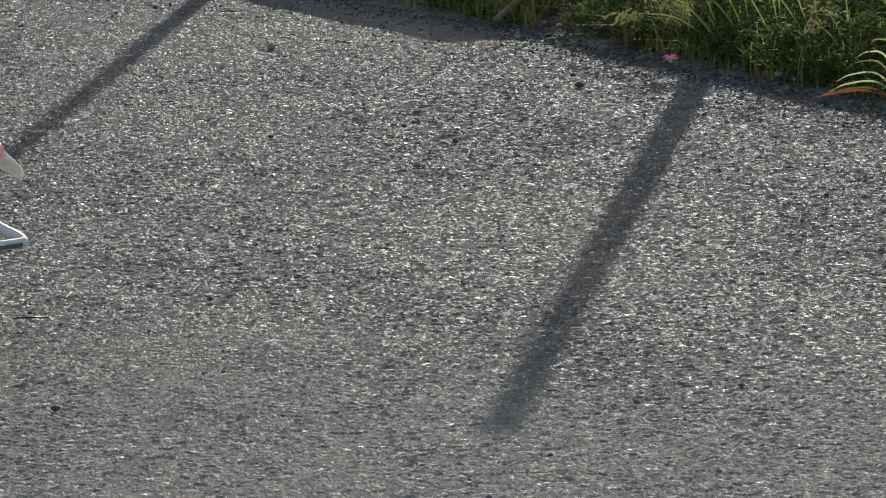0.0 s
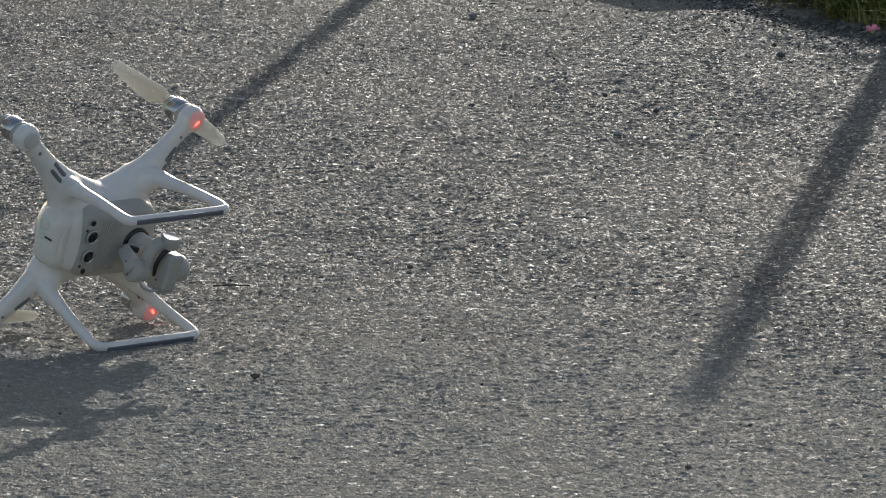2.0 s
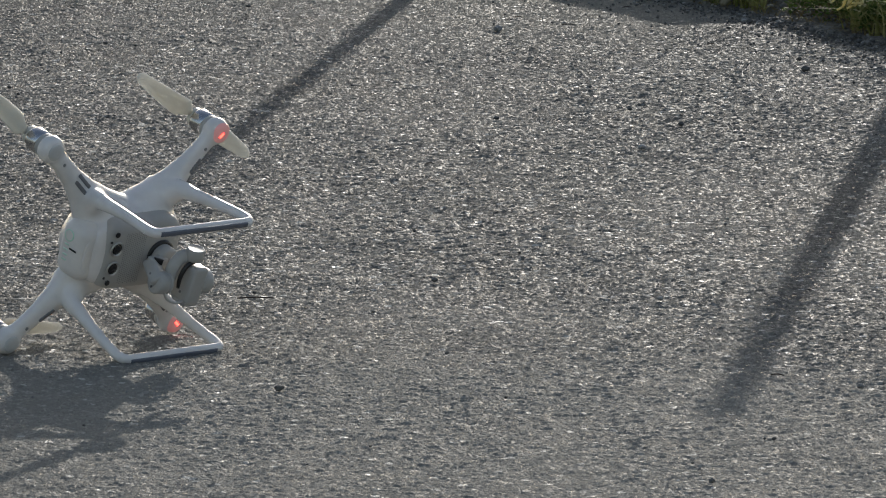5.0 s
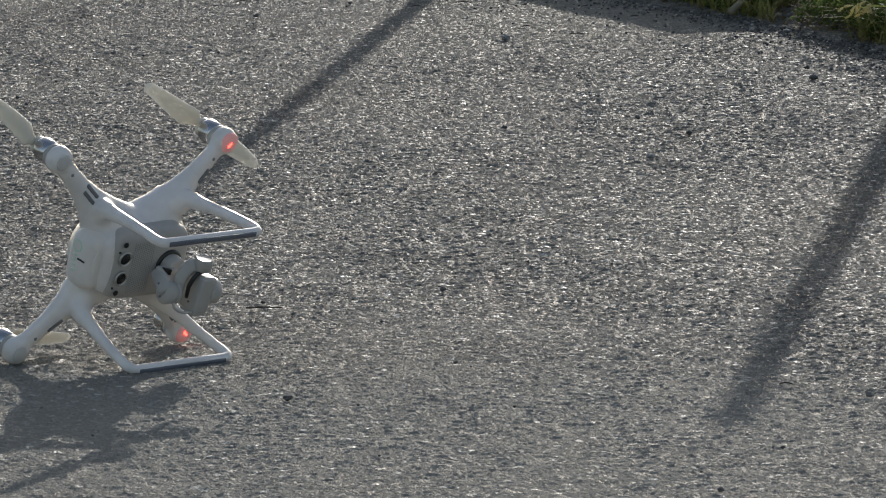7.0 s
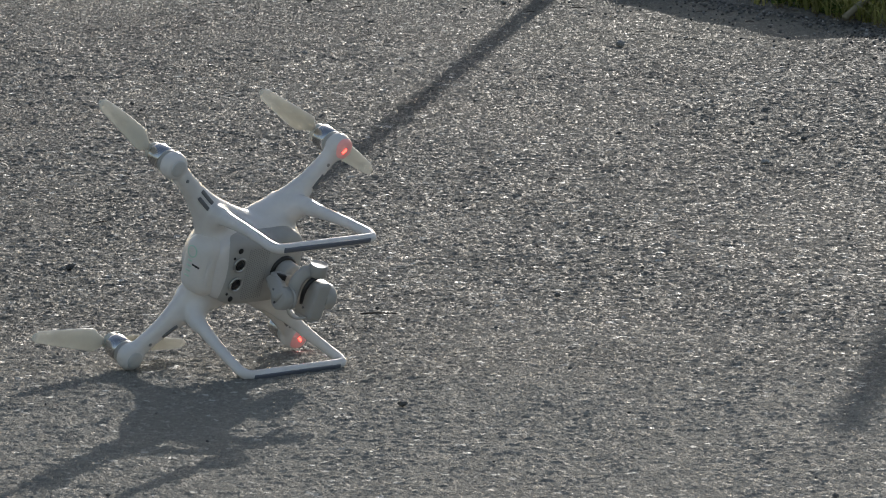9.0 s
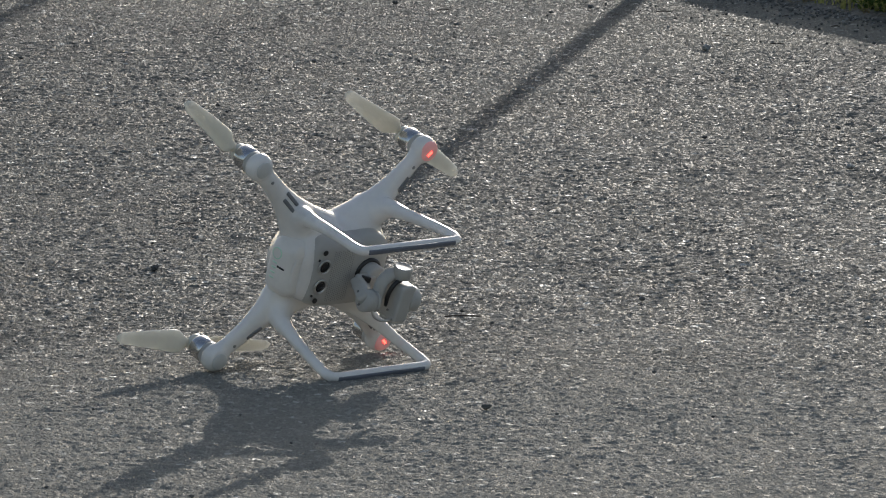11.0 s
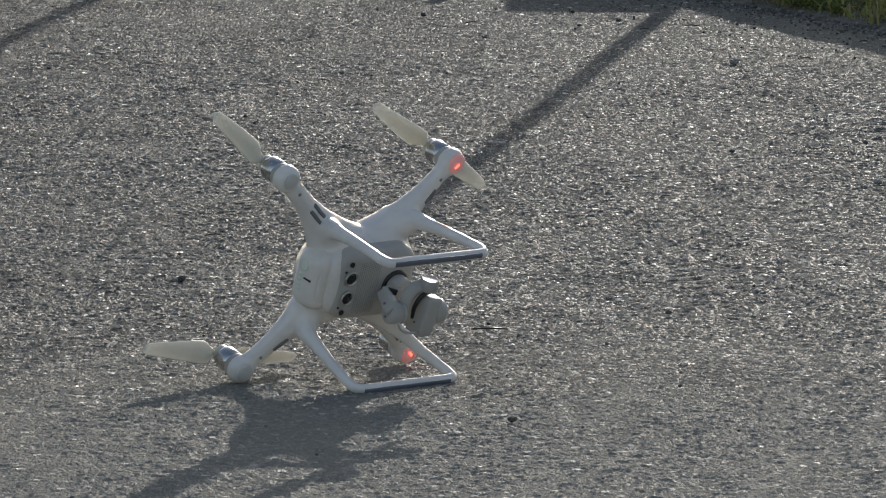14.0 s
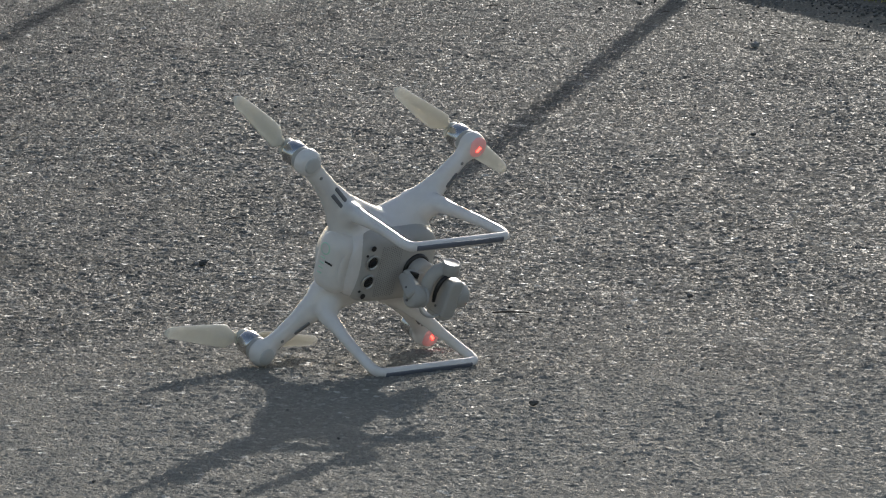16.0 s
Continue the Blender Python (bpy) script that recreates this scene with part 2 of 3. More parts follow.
def tube(bm, points, n=14, steps=6, flat=1.0):
    """A tube through rows of (x, y, z, radius)."""
    path = smooth_path(points, steps) if steps > 1 else [np.array(q, float) for q in points]
    rings, up = [], None
    for i, q in enumerate(path):
        d = Vector(path[min(i + 1, len(path) - 1)][:3] - path[max(i - 1, 0)][:3]).normalized()
        if up is None:
            up = d.orthogonal().normalized()
        up = (up - d * up.dot(d)).normalized()
        side = d.cross(up)
        c = Vector(q[:3])
        rings.append([c + (up * math.cos(2 * math.pi * k / n) + side * math.sin(2 * math.pi * k / n) * flat) * q[3] for k in range(n)])
    return loft(bm, rings)


def block(bm, size, m=Matrix(), bevel=0.0, seg=2):
    made = bmesh.ops.create_cube(bm, size=1.0, matrix=m @ Matrix.Diagonal((*size, 1)))
    if bevel:
        edges = list({e for v in made["verts"] for e in v.link_edges})
        bmesh.ops.bevel(bm, geom=edges, offset=bevel, segments=seg, profile=0.5, affect="EDGES")
    return bm


def egg(bm, radii, m=Matrix(), power=2.0, nu=32, nv=20):
    """A super-ellipsoid."""
    def s(v, e):
        return math.copysign(abs(v) ** e, v)
    e = 2.0 / power
    rings = []
    for j in range(1, nv):
        b = -math.pi / 2 + math.pi * j / nv
        rings.append([m @ Vector((radii[0] * s(math.cos(b), e) * s(math.cos(2 * math.pi * i / nu), e),
                                  radii[1] * s(math.cos(b), e) * s(math.sin(2 * math.pi * i / nu), e),
                                  radii[2] * s(math.sin(b), e))) for i in range(nu)])
    return loft(bm, rings)


# ---- ground: one sheet, fine where the road lies close ----
def axis_steps(lo, hi, fine, far):
    mid = list(np.arange(lo, hi, fine))
    out, s, v = [], fine, hi
    while v < far:
        out.append(v)
        s *= 1.35
        v += s
    low, s, v = [], fine, lo - fine
    while v > -far:
        low.append(v)
        s *= 1.35
        v -= s
    return np.array(low[::-1] + mid + out)


def value_noise(x, y, scale, seed):
    """Smooth noise from -1 to 1 on numpy arrays."""
    rng = np.random.RandomState(seed)
    tab = rng.rand(256, 256) * 2 - 1
    u, v = x / scale, y / scale
    i, j = np.floor(u).astype(int), np.floor(v).astype(int)
    fu, fv = u - i, v - j
    fu, fv = fu * fu * (3 - 2 * fu), fv * fv * (3 - 2 * fv)
    a, b = tab[i % 256, j % 256], tab[(i + 1) % 256, j % 256]
    c, d = tab[i % 256, (j + 1) % 256], tab[(i + 1) % 256, (j + 1) % 256]
    return (a * (1 - fu) + b * fu) * (1 - fv) + (c * (1 - fu) + d * fu) * fv


def chip_height(x, y, cell, seed):
    """Flat stones of their own level, with sunk joints."""
    rng = np.random.RandomState(seed)
    jx, jy, lv, tx, ty = (rng.rand(256, 256) for _ in range(5))
    u, v = x / cell, y / cell
    i0, j0 = np.floor(u).astype(int), np.floor(v).astype(int)
    best, second, level = np.full(x.shape, 9.0), np.full(x.shape, 9.0), np.zeros(x.shape)
    for di in (-1, 0, 1):
        for dj in (-1, 0, 1):
            i, j = i0 + di, j0 + dj
            a, b = i % 256, j % 256
            du, dv = u - i - jx[a, b], v - j - jy[a, b]
            dist = du * du + dv * dv
            near = dist < best
            second = np.where(near, best, np.minimum(second, dist))
            level = np.where(near, lv[a, b] ** 1.5 + (tx[a, b] - 0.5) * du * 0.9 + (ty[a, b] - 0.5) * dv * 0.9, level)
            best = np.minimum(best, dist)
    joint = np.clip((np.sqrt(second) - np.sqrt(best)) / 0.35, 0, 1)
    return level * joint


def build_ground():
    xs, ys = axis_steps(-1.62, 1.25, 0.0033, 2500.0), axis_steps(-1.5, 4.75, 0.0048, 2500.0)
    x, y = np.meshgrid(xs, ys)
    x = x * np.clip((y + 11.0) / 15.75, 0.6, 1.0)
    inside = (x > -1.62) & (x < 1.25) & (y > -1.52) & (y < 4.78)
    # proud flat stones, then smaller chips between them; bound fines fill some patches
    worn = np.clip(0.9 + 0.22 * value_noise(x, y * 0.6, 0.42, 9) + 0.15 * value_noise(x, y * 0.4, 0.11, 10)
                   - 0.12 * np.clip((0.3 - y) / 1.2, 0, 1) - 0.35 * np.clip((y - 3.0) / 1.0, 0, 1), 0.3, 1.2)
    z = chip_height(x * 0.6, y * 0.9, 0.0095, 3) * 0.0020 * worn
    z = z + chip_height(x * 0.75, y * 0.95, 0.0056, 4) * 0.0012 * (0.5 + 0.5 * worn)
    z = z + np.random.RandomState(8).rand(*x.shape) ** 2 * 0.0005
    z += value_noise(x, y, 0.09, 5) * 0.0012 + value_noise(x, y, 0.4, 6) * 0.002
    z = np.where(inside, z - 0.0034, -0.0034)
    me = bpy.data.meshes.new("ground")
    nx, ny = len(xs), len(ys)
    co = np.stack([x, y, z], -1).reshape(-1, 3).astype(np.float32)
    k = (np.arange(ny - 1)[:, None] * nx + np.arange(nx - 1)[None, :]).reshape(-1)
    quads = np.stack([k, k + 1, k + nx + 1, k + nx], -1).reshape(-1)
    me.vertices.add(len(co))
    me.vertices.foreach_set("co", co.reshape(-1))
    me.loops.add(len(quads))
    me.loops.foreach_set("vertex_index", quads.astype(np.int32))
    me.polygons.add(len(quads) // 4)
    me.polygons.foreach_set("loop_start", np.arange(0, len(quads), 4, dtype=np.int32))
    me.update(calc_edges=True)
    me.polygons.foreach_set("use_smooth", np.zeros(len(quads) // 4, bool))
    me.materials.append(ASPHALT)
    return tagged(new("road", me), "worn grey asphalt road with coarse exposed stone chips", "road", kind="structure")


build_ground()

# the verge follows the road's edge, the wall stands behind it
EDGE = [(-2.2, 9.6), (-1.2, 7.3), (-0.27, 5.24), (0.04, 4.55), (0.28, 4.11), (0.50, 3.70), (0.70, 3.24), (0.82, 2.89), (0.95, 2.62),
        (1.30, 1.9), (1.9, 0.6), (3.0, -1.9)]
WALL_AT, WALL_WAY = Vector((0.227, 5.345)), Vector((0.393, -0.919)).normalized()
WALL_OUT = Vector((0.919, 0.393)).normalized()


def edge_x(y):
    for (x0, y0), (x1, y1) in zip(EDGE, EDGE[1:]):
        if y1 <= y <= y0:
            return x0 + (x1 - x0) * (y - y0) / (y1 - y0)
    return EDGE[0][0] if y > EDGE[0][1] else EDGE[-1][0]


def wall_x(y):
    return WALL_AT.x + WALL_WAY.x * (y - WALL_AT.y) / WALL_WAY.y


def verge_z(s, x, y):
    """s: 0 at the road's edge, 1 at the wall."""
    n = noise.noise((x * 9, y * 9, 0)) * 0.012 + noise.noise((x * 38, y * 38, 2)) * 0.007
    return -0.004 + 0.05 * s ** 0.7 + n * min(1, 0.25 + 3 * s)


def build_verge():
    bm = bmesh.new()
    rings = []
    for i in range(360):
        y = 9.4 - i * 11.0 / 359
        a, b = edge_x(y) + 0.012 * noise.noise((y * 11, 0, 5)) + 0.008 * noise.noise((y * 47, 0, 5)), wall_x(y) + 0.02
        rings.append([(a + (b - a) * s - 0.02 * (1 - s), y, verge_z(s, a + (b - a) * s, y)) for s in (j / 44 for j in range(45))])
    loft(bm, rings, cap=False, closed=False)
    ob = link_mesh("verge", bm, SOIL)
    return tagged(ob, "strip of bare brown soil and grit beside the asphalt", "soil", kind="structure")


def build_wall():
    bm = bmesh.new()
    turn = math.degrees(math.atan2(WALL_WAY.y, WALL_WAY.x))
    c = WALL_AT + WALL_OUT * 0.11 + WALL_WAY * -0.2
    block(bm, (10.0, 0.22, 0.40), pose(c.x, c.y, 0.04, 0, 0, turn), 0.008)
    tagged(link_mesh("wall_1", bm, CONCRETE, smooth=False), "low grey concrete parapet wall behind the grass verge", "wall", kind="structure")
    # unseen square block, added out of view to cast the flat-topped shadow
    bm = bmesh.new()
    block(bm, (0.27, 0.26, 0.525), pose(-0.0085, 5.73, 0.1625), 0.008)
    tagged(link_mesh("shadow_block", bm, CONCRETE, smooth=False), "unseen square concrete block added to cast a flat-topped shadow", "pier", kind="structure")
    # taller piece of wall, not in view, added to shade the verge's left part
    bm = bmesh.new()
    c = Vector((0.305, 5.163)) + WALL_OUT * 0.11
    block(bm, (1.02, 0.228, 0.54), pose(c.x, c.y, 0.11, 0, 0, turn), 0.008)
    tagged(link_mesh("shade_wall", bm, CONCRETE, smooth=False), "unseen taller wall piece added to shade the road edge", "wall", kind="structure")
    # low block beyond the picture, added so the shadow goes on to the left
    bm = bmesh.new()
    block(bm, (0.49, 0.25, 0.40), pose(-0.435, 5.815, 0.10), 0.008)
    tagged(link_mesh("shadow_slab", bm, CONCRETE, smooth=False), "unseen low concrete block added to extend the shadow leftwards", "block", kind="structure")
    # leaning rod, added unseen for the slanting stripe of shadow
    bm = bmesh.new()
    tube(bm, [(-0.17, 5.70, 0.22, 0.02), (-0.21, 5.69, 0.28, 0.018), (-0.282, 5.67, 0.40, 0.012)], 10, 3)
    tagged(link_mesh("shadow_rod", bm, TWIG), "unseen leaning rod added to cast a slanting shadow stripe", "stake")


def fence_post(base, top, radius):
    ob = tagged(new("fence_post"), "thin round galvanised steel fence post on the parapet", "fence post", "fence posts along the wall")
    ob.matrix_basis = pose(base[0], base[1], 0.0)
    bm = bmesh.new()
    lathe(bm, [(radius, 0.23), (radius, top - 0.004), (radius * 0.6, top)], n=20)
    part("pole", bm, GALV, ob)
    bm = bmesh.new()
    block(bm, (0.10, 0.10, 0.008), pose(0, 0, 0.244), 0.002)
    part("base_plate", bm, GALV, ob)


build_verge()
build_wall()
fence_post((0.1426, 5.713), 1.428, 0.020)
fence_post((0.868, 4.004), 1.507, 0.026)
fence_post((-0.655, 7.50), 1.43, 0.020)


# ---- the quadcopter: x forward, y to its left, z up, in millimetres ----
MM = 0.001


def mm(*p):
    return tuple(c * MM for c in p)


DRONE = tagged(new("quadcopter"), "white plastic camera quadcopter tipped over on its side on asphalt", "drone")
DRONE.matrix_basis = pose(-0.3868, -0.1736, 0.1306, -69.43, -0.49, 41.52)
ARM = 123.7


# along an arm: share of its length, half width, half height
ARM_SHAPE = ((0.1, 46, 33), (0.25, 38, 28.5), (0.4, 27, 21), (0.55, 18.5, 14.2), (0.7, 13.5, 10), (0.85, 12, 8.6), (0.97, 12.5, 8.6))


def remeshed(ob, voxel, rounds):
    """Blend a part's joined solids into one moulded skin."""
    r = ob.modifiers.new("blend", "REMESH")
    r.mode, r.voxel_size, r.use_smooth_shade = "VOXEL", voxel, True
    s = ob.modifiers.new("soften", "SMOOTH")
    s.factor, s.iterations = 0.5, rounds


def build_shell():
    bm = bmesh.new()
    egg(bm, mm(79, 56, 36), pose(*mm(3, 0, -6)), 2.5, 40, 24)
    egg(bm, mm(70, 50, 30), pose(*mm(0, 0, 8)), 2.2, 40, 24)
    egg(bm, mm(62, 43, 22), pose(*mm(-7, 0, -27)), 3.2, 40, 24)
    for sx in (-1, 1):
        for sy in (-1, 1):
            rings = []
            for t, w, h in ARM_SHAPE:
                c = Vector(mm(sx * ARM * t, sy * ARM * t, -5 + 10 * t * t))
                w, h = w * MM, h * MM
                side = Vector((sx, -sy, 0)).normalized()
                rings.append([c + side * w * math.cos(a) + Vector((0, 0, h * math.sin(a))) for a in (2 * math.pi * k / 28 for k in range(28))])
            loft(bm, rings)
            tube(bm, [mm(sx * 48, sy * 48, 2, 25), mm(sx * 57, sy * 59, -13, 18), mm(sx * 62.5, sy * 66.5, -25, 12.5), mm(sx * 65, sy * 71.5, -40, 9.2)], 20, 4)
            lathe(bm, [(8 * MM, -7.6 * MM), (13 * MM, -6 * MM), (16 * MM, -2 * MM), (17 * MM, 3 * MM), (16.6 * MM, 9 * MM), (15.5 * MM, 12.5 * MM)],
                  pose(*mm(sx * ARM, sy * ARM, 0)), 28)
    ob = part("shell", bm, WHITE, DRONE, "glossy white moulded body with four arms")
    remeshed(ob, 0.0026, 7)


def build_battery():
    bm = bmesh.new()
    block(bm, mm(72, 72, 46), pose(*mm(-46, 0, -15), 0, -6, 0), 0.017, 8)
    bat = part("battery", bm, BATTERY, DRONE, "matt white battery pack in the rear of the body")
    face = pose(*mm(-46, 0, -15), 0, -6, 0) @ pose(*mm(-36.1, 0, 0), 90, 0, -90)
    # face: local x to the right seen from behind, y up, z outwards
    bm = bmesh.new()
    n = 40
    m = face @ pose(*mm(18, 3.5, 0.1))
    outer = [m @ Vector(mm(7.5 * math.cos(2 * math.pi * i / n), 7.5 * math.sin(2 * math.pi * i / n), 0)) for i in range(n)]
    outer2 = [m @ Vector(mm(7.5 * math.cos(2 * math.pi * i / n), 7.5 * math.sin(2 * math.pi * i / n), 0.6)) for i in range(n)]
    inner2 = [m @ Vector(mm(6.1 * math.cos(2 * math.pi * i / n), 6.1 * math.sin(2 * math.pi * i / n), 0.6)) for i in range(n)]
    loft(bm, [outer, outer2, inner2], cap=False)
    part("power_ring", bm, GREEN, bat, "faint green ring round the power button")
    for k in range(4):
        bm = bmesh.new()
        block(bm, mm(1.6, 7, 0.8), face @ pose(*mm(6 - k * 6.4, 4.5, 0.1)))
        part("charge_light", bm, GREEN, bat, "faint green charge bar")
    cu = bpy.data.curves.new("digit", "FONT")
    cu.body, cu.size, cu.extrude, cu.offset = "1", 0.0165, 0.0002, 0.0003
    cu.align_x, cu.align_y = "CENTER", "CENTER"
    tmp = bpy.data.objects.new("digit", cu)
    me = bpy.data.meshes.new_from_object(tmp)
    bpy.data.objects.remove(tmp)
    me.materials.append(BLACK)
    d = new("digit", me)
    d.parent = bat
    d.matrix_basis = face @ pose(*mm(2.8, -7, 0.3))
    tagged(d, "black printed numeral on the battery")
    # shallow raised grip oval
    bm = bmesh.new()
    egg(bm, mm(13, 25, 3.6), pose(*mm(-62, 0, -36.6), 0, -6, 0), 2.4, 40, 14)
    part("grip", bm, BATTERY, bat)


def build_belly():
    bm = bmesh.new()
    egg(bm, mm(61, 46, 23), pose(*mm(4, 0, -28.8)), 3.9, 48, 26)
    belly = part("belly_plate", bm, GREY, DRONE, "matt grey underside plate with sensors")
    zb = -51.6
    for y in (-12.6, 12.6):
        bm = bmesh.new()
        lathe(bm, [(9.3 * MM, 0), (9.3 * MM, 1.8 * MM), (7.4 * MM, 2.2 * MM), (7.2 * MM, 0.4 * MM), (0, 0.3 * MM)],
              pose(*mm(-38, y, zb + 0.6), 180), 32)
        ring = part("sensor_ring", bm, RING, belly, "bright ring round a dark sensor lens")
        bm = bmesh.new()
        lathe(bm, [(7.0 * MM, 0), (6.8 * MM, 1.5 * MM), (4.0 * MM, 2.0 * MM), (0, 2.2 * MM)], pose(*mm(-38, y, zb + 0.9), 180), 28)
        part("sensor_lens", bm, GLASS, belly, "dark glass sensor lens")
    for x, y, r in ((-41, -31, 3.4), (-41, 31, 3.4), (-48, -22, 1.6), (-48, 24, 1.6)):
        bm = bmesh.new()
        lathe(bm, [(r * MM, 0), (r * MM, 1.0 * MM), (r * 0.8 * MM, 1.2 * MM), (0, 1.2 * MM)], pose(*mm(x, y, zb + 0.5), 180), 20)
        part("sonar_port", bm, BLACK, belly, "small round black port")
    bm = bmesh.new()
    for i in range(11):
        for j in range(26):
            x, y = -26 + i * 2.9, -31 + j * 2.5 + (i % 2) * 1.25
            lathe(bm, [(0.6 * MM, 0), (0.6 * MM, 0.5 * MM)], pose(*mm(x, y, zb + 0.1), 180), 6)
    tagged(part("vent_dots", bm, VENT, belly, "rows of tiny discs coloured as the shade in vent holes", smooth=False), kind="stuff")


def build_motor(sx, sy):
    at = Matrix.Translation(mm(sx * ARM, sy * ARM, 0))
    bm = bmesh.new()
    lathe(bm, [(13 * MM, 11 * MM), (14.2 * MM, 12.5 * MM), (14.2 * MM, 17 * MM), (13.2 * MM, 17.6 * MM)], at, 36)
    mo = part("motor", bm, GREY, DRONE, "round brushless motor with a silver bell")
    bm = bmesh.new()
    lathe(bm, [(13.3 * MM, 17.2 * MM), (14.4 * MM, 18.2 * MM), (14.4 * MM, 34 * MM), (13.4 * MM, 36.5 * MM), (9 * MM, 37.5 * MM),
               (6 * MM, 38.2 * MM), (5.6 * MM, 43 * MM), (3 * MM, 45.0 * MM)], at, 36)
    part("bell", bm, SILVER, mo, "brushed aluminium motor bell")


def build_propeller(sx, sy, angle, hand):
    bm = bmesh.new()
    for side in (0, 1):
        rings = []
        for k in range(15):
            s = k / 14
            r = 9 + 111 * s
            chord = 9 + 18 * min(1, s / 0.13) ** 1.6 - 14 * max(0, (s - 0.22) / 0.78) ** 1.1
            if s > 0.95:
                chord *= 1 - ((s - 0.95) / 0.05) ** 2 * 0.6
            twist = radians(26 - 20 * s) * hand
            thick = 3.2 - 2.2 * s
            sweep = (-4 * s * s + 3 * s) * hand
            lift = 2.5 * s * s
            ring = []
            for i in range(16):
                a = 2 * math.pi * i / 16
                u, v = chord / 2 * math.cos(a) + sweep, thick / 2 * math.sin(a) + 1.2 * math.cos(a) ** 2 * (1 - s)
                ring.append(Vector(mm(r, u * math.cos(twist) - v * math.sin(twist), u * math.sin(twist) + v * math.cos(twist) + lift)))
            turn = pose(0, 0, 0, 0, 0, angle + 180 * side)
            rings.append([turn @ p for p in ring])
        loft(bm, rings)
    ob = part("propeller", bm, PROP, DRONE, "translucent off-white two-blade propeller")
    ob.matrix_basis = Matrix.Translation(mm(sx * ARM, sy * ARM, 43))
    bm = bmesh.new()
    lathe(bm, [(10.5 * MM, -4 * MM), (11 * MM, -2.5 * MM), (11 * MM, 2 * MM), (8.5 * MM, 4.4 * MM), (5 * MM, 6 * MM), (3 * MM, 6.4 * MM)], n=28)
    part("hub", bm, PROP, ob)
    return ob


def build_leg(sy):
    bm = bmesh.new()
    pts = [(60, 60, -6, 15), (63, 67, -24, 11.5), (65.5, 71, -48, 8.4), (69, 76, -80, 6.8), (72.5, 79.6, -113, 6.2), (74, 81, -132, 6.1),
           (71, 81.5, -141.5, 6.1), (62, 81.6, -144, 6.0), (40, 81.6, -144, 6.0), (0, 81.6, -144, 6.0)]
    full = [(x, y * sy, z, r) for x, y, z, r in pts] + [(-x, y * sy, z, r) for x, y, z, r in pts[-2::-1]]
    tube(bm, [mm(*p) for p in full], 16, 5)
    leg = part("landing_leg", bm, WHITE, DRONE, "white tubular landing skid")
    bm = bmesh.new()
    block(bm, mm(130, 6, 3.4), pose(*mm(-1.6, 82 * sy, -149)), 0.0012)
    part("foot_strip", bm, STRIP, leg, "dark grey rubber strip under the skid")


def build_arm_details(sx, sy):
    d = Vector((sx, sy, 0)).normalized()
    ang = math.degrees(math.atan2(d.y, d.x))
    if sx > 0:
        bm = bmesh.new()
        egg(bm, mm(13, 13, 5), pose(*mm(sx * (ARM + 1), sy * (ARM + 1), -4.0)), 2.2, 28, 12)
        cover = part("arm_light", bm, GLOW_COVER, DRONE, "pink-lit lamp cover under a front arm")
        bm = bmesh.new()
        block(bm, mm(7, 3, 1.2), pose(*mm(sx * ARM, sy * ARM, -8.9), 0, 0, ang), 0.0005)
        part("red_led", bm, RED, cover, "glowing red light")
    else:
        bm = bmesh.new()
        lathe(bm, [(10.6 * MM, 4 * MM), (10.6 * MM, 0.9 * MM), (9.6 * MM, 0), (4 * MM, -0.5 * MM)], pose(*mm(sx * (ARM + 0.5), sy * (ARM + 0.5), -7.7)), 32)
        part("arm_light", bm, COVER, DRONE, "unlit white lamp cover under a rear arm")
    # slots follow the arm's underside: centre and length
    slots = {(-1, -1): ((78, 76, 26), (75, 85, 22)), (-1, 1): ((84, 89, 22),), (1, -1): ((93, 87, 21),), (1, 1): ((94, 97, 18),)}
    ts, ws, hs = zip(*ARM_SHAPE)

    def underside(x, y):
        t, off = (x + y) / 2 / ARM, (x - y) * 0.7071
        return -5 + 10 * t * t - np.interp(t, ts, hs) * math.sqrt(max(0.05, 1 - (off / np.interp(t, ts, ws)) ** 2))
    for px, py, ln in slots[sx, sy]:
        bm = bmesh.new()
        rise = math.degrees(math.atan2(underside(px + 5, py + 5) - underside(px - 5, py - 5), 14.1))
        cant = math.degrees(math.atan2(underside(px + 2, py - 2) - underside(px - 2, py + 2), 5.66)) * sx * sy
        block(bm, mm(ln, 4.6, 3), pose(*mm(sx * px, sy * py, underside(px, py) - 0.2)) @ pose(0, 0, 0, 0, 0, ang) @ pose(0, 0, 0, -cant, -rise, 0), 0.001)
        part("arm_slot", bm, SLOT, DRONE, "dark grey slot under the arm")
    bm = bmesh.new()
    lathe(bm, [(2.2 * MM, 2 * MM), (2.2 * MM, -0.4 * MM), (1.2 * MM, -0.6 * MM)], pose(*mm(sx * 106, sy * 106, underside(106, 106) + 0.3)), 14)
    part("screw_disc", bm, VENT, DRONE, "small grey disc coloured as the shade in a screw recess")


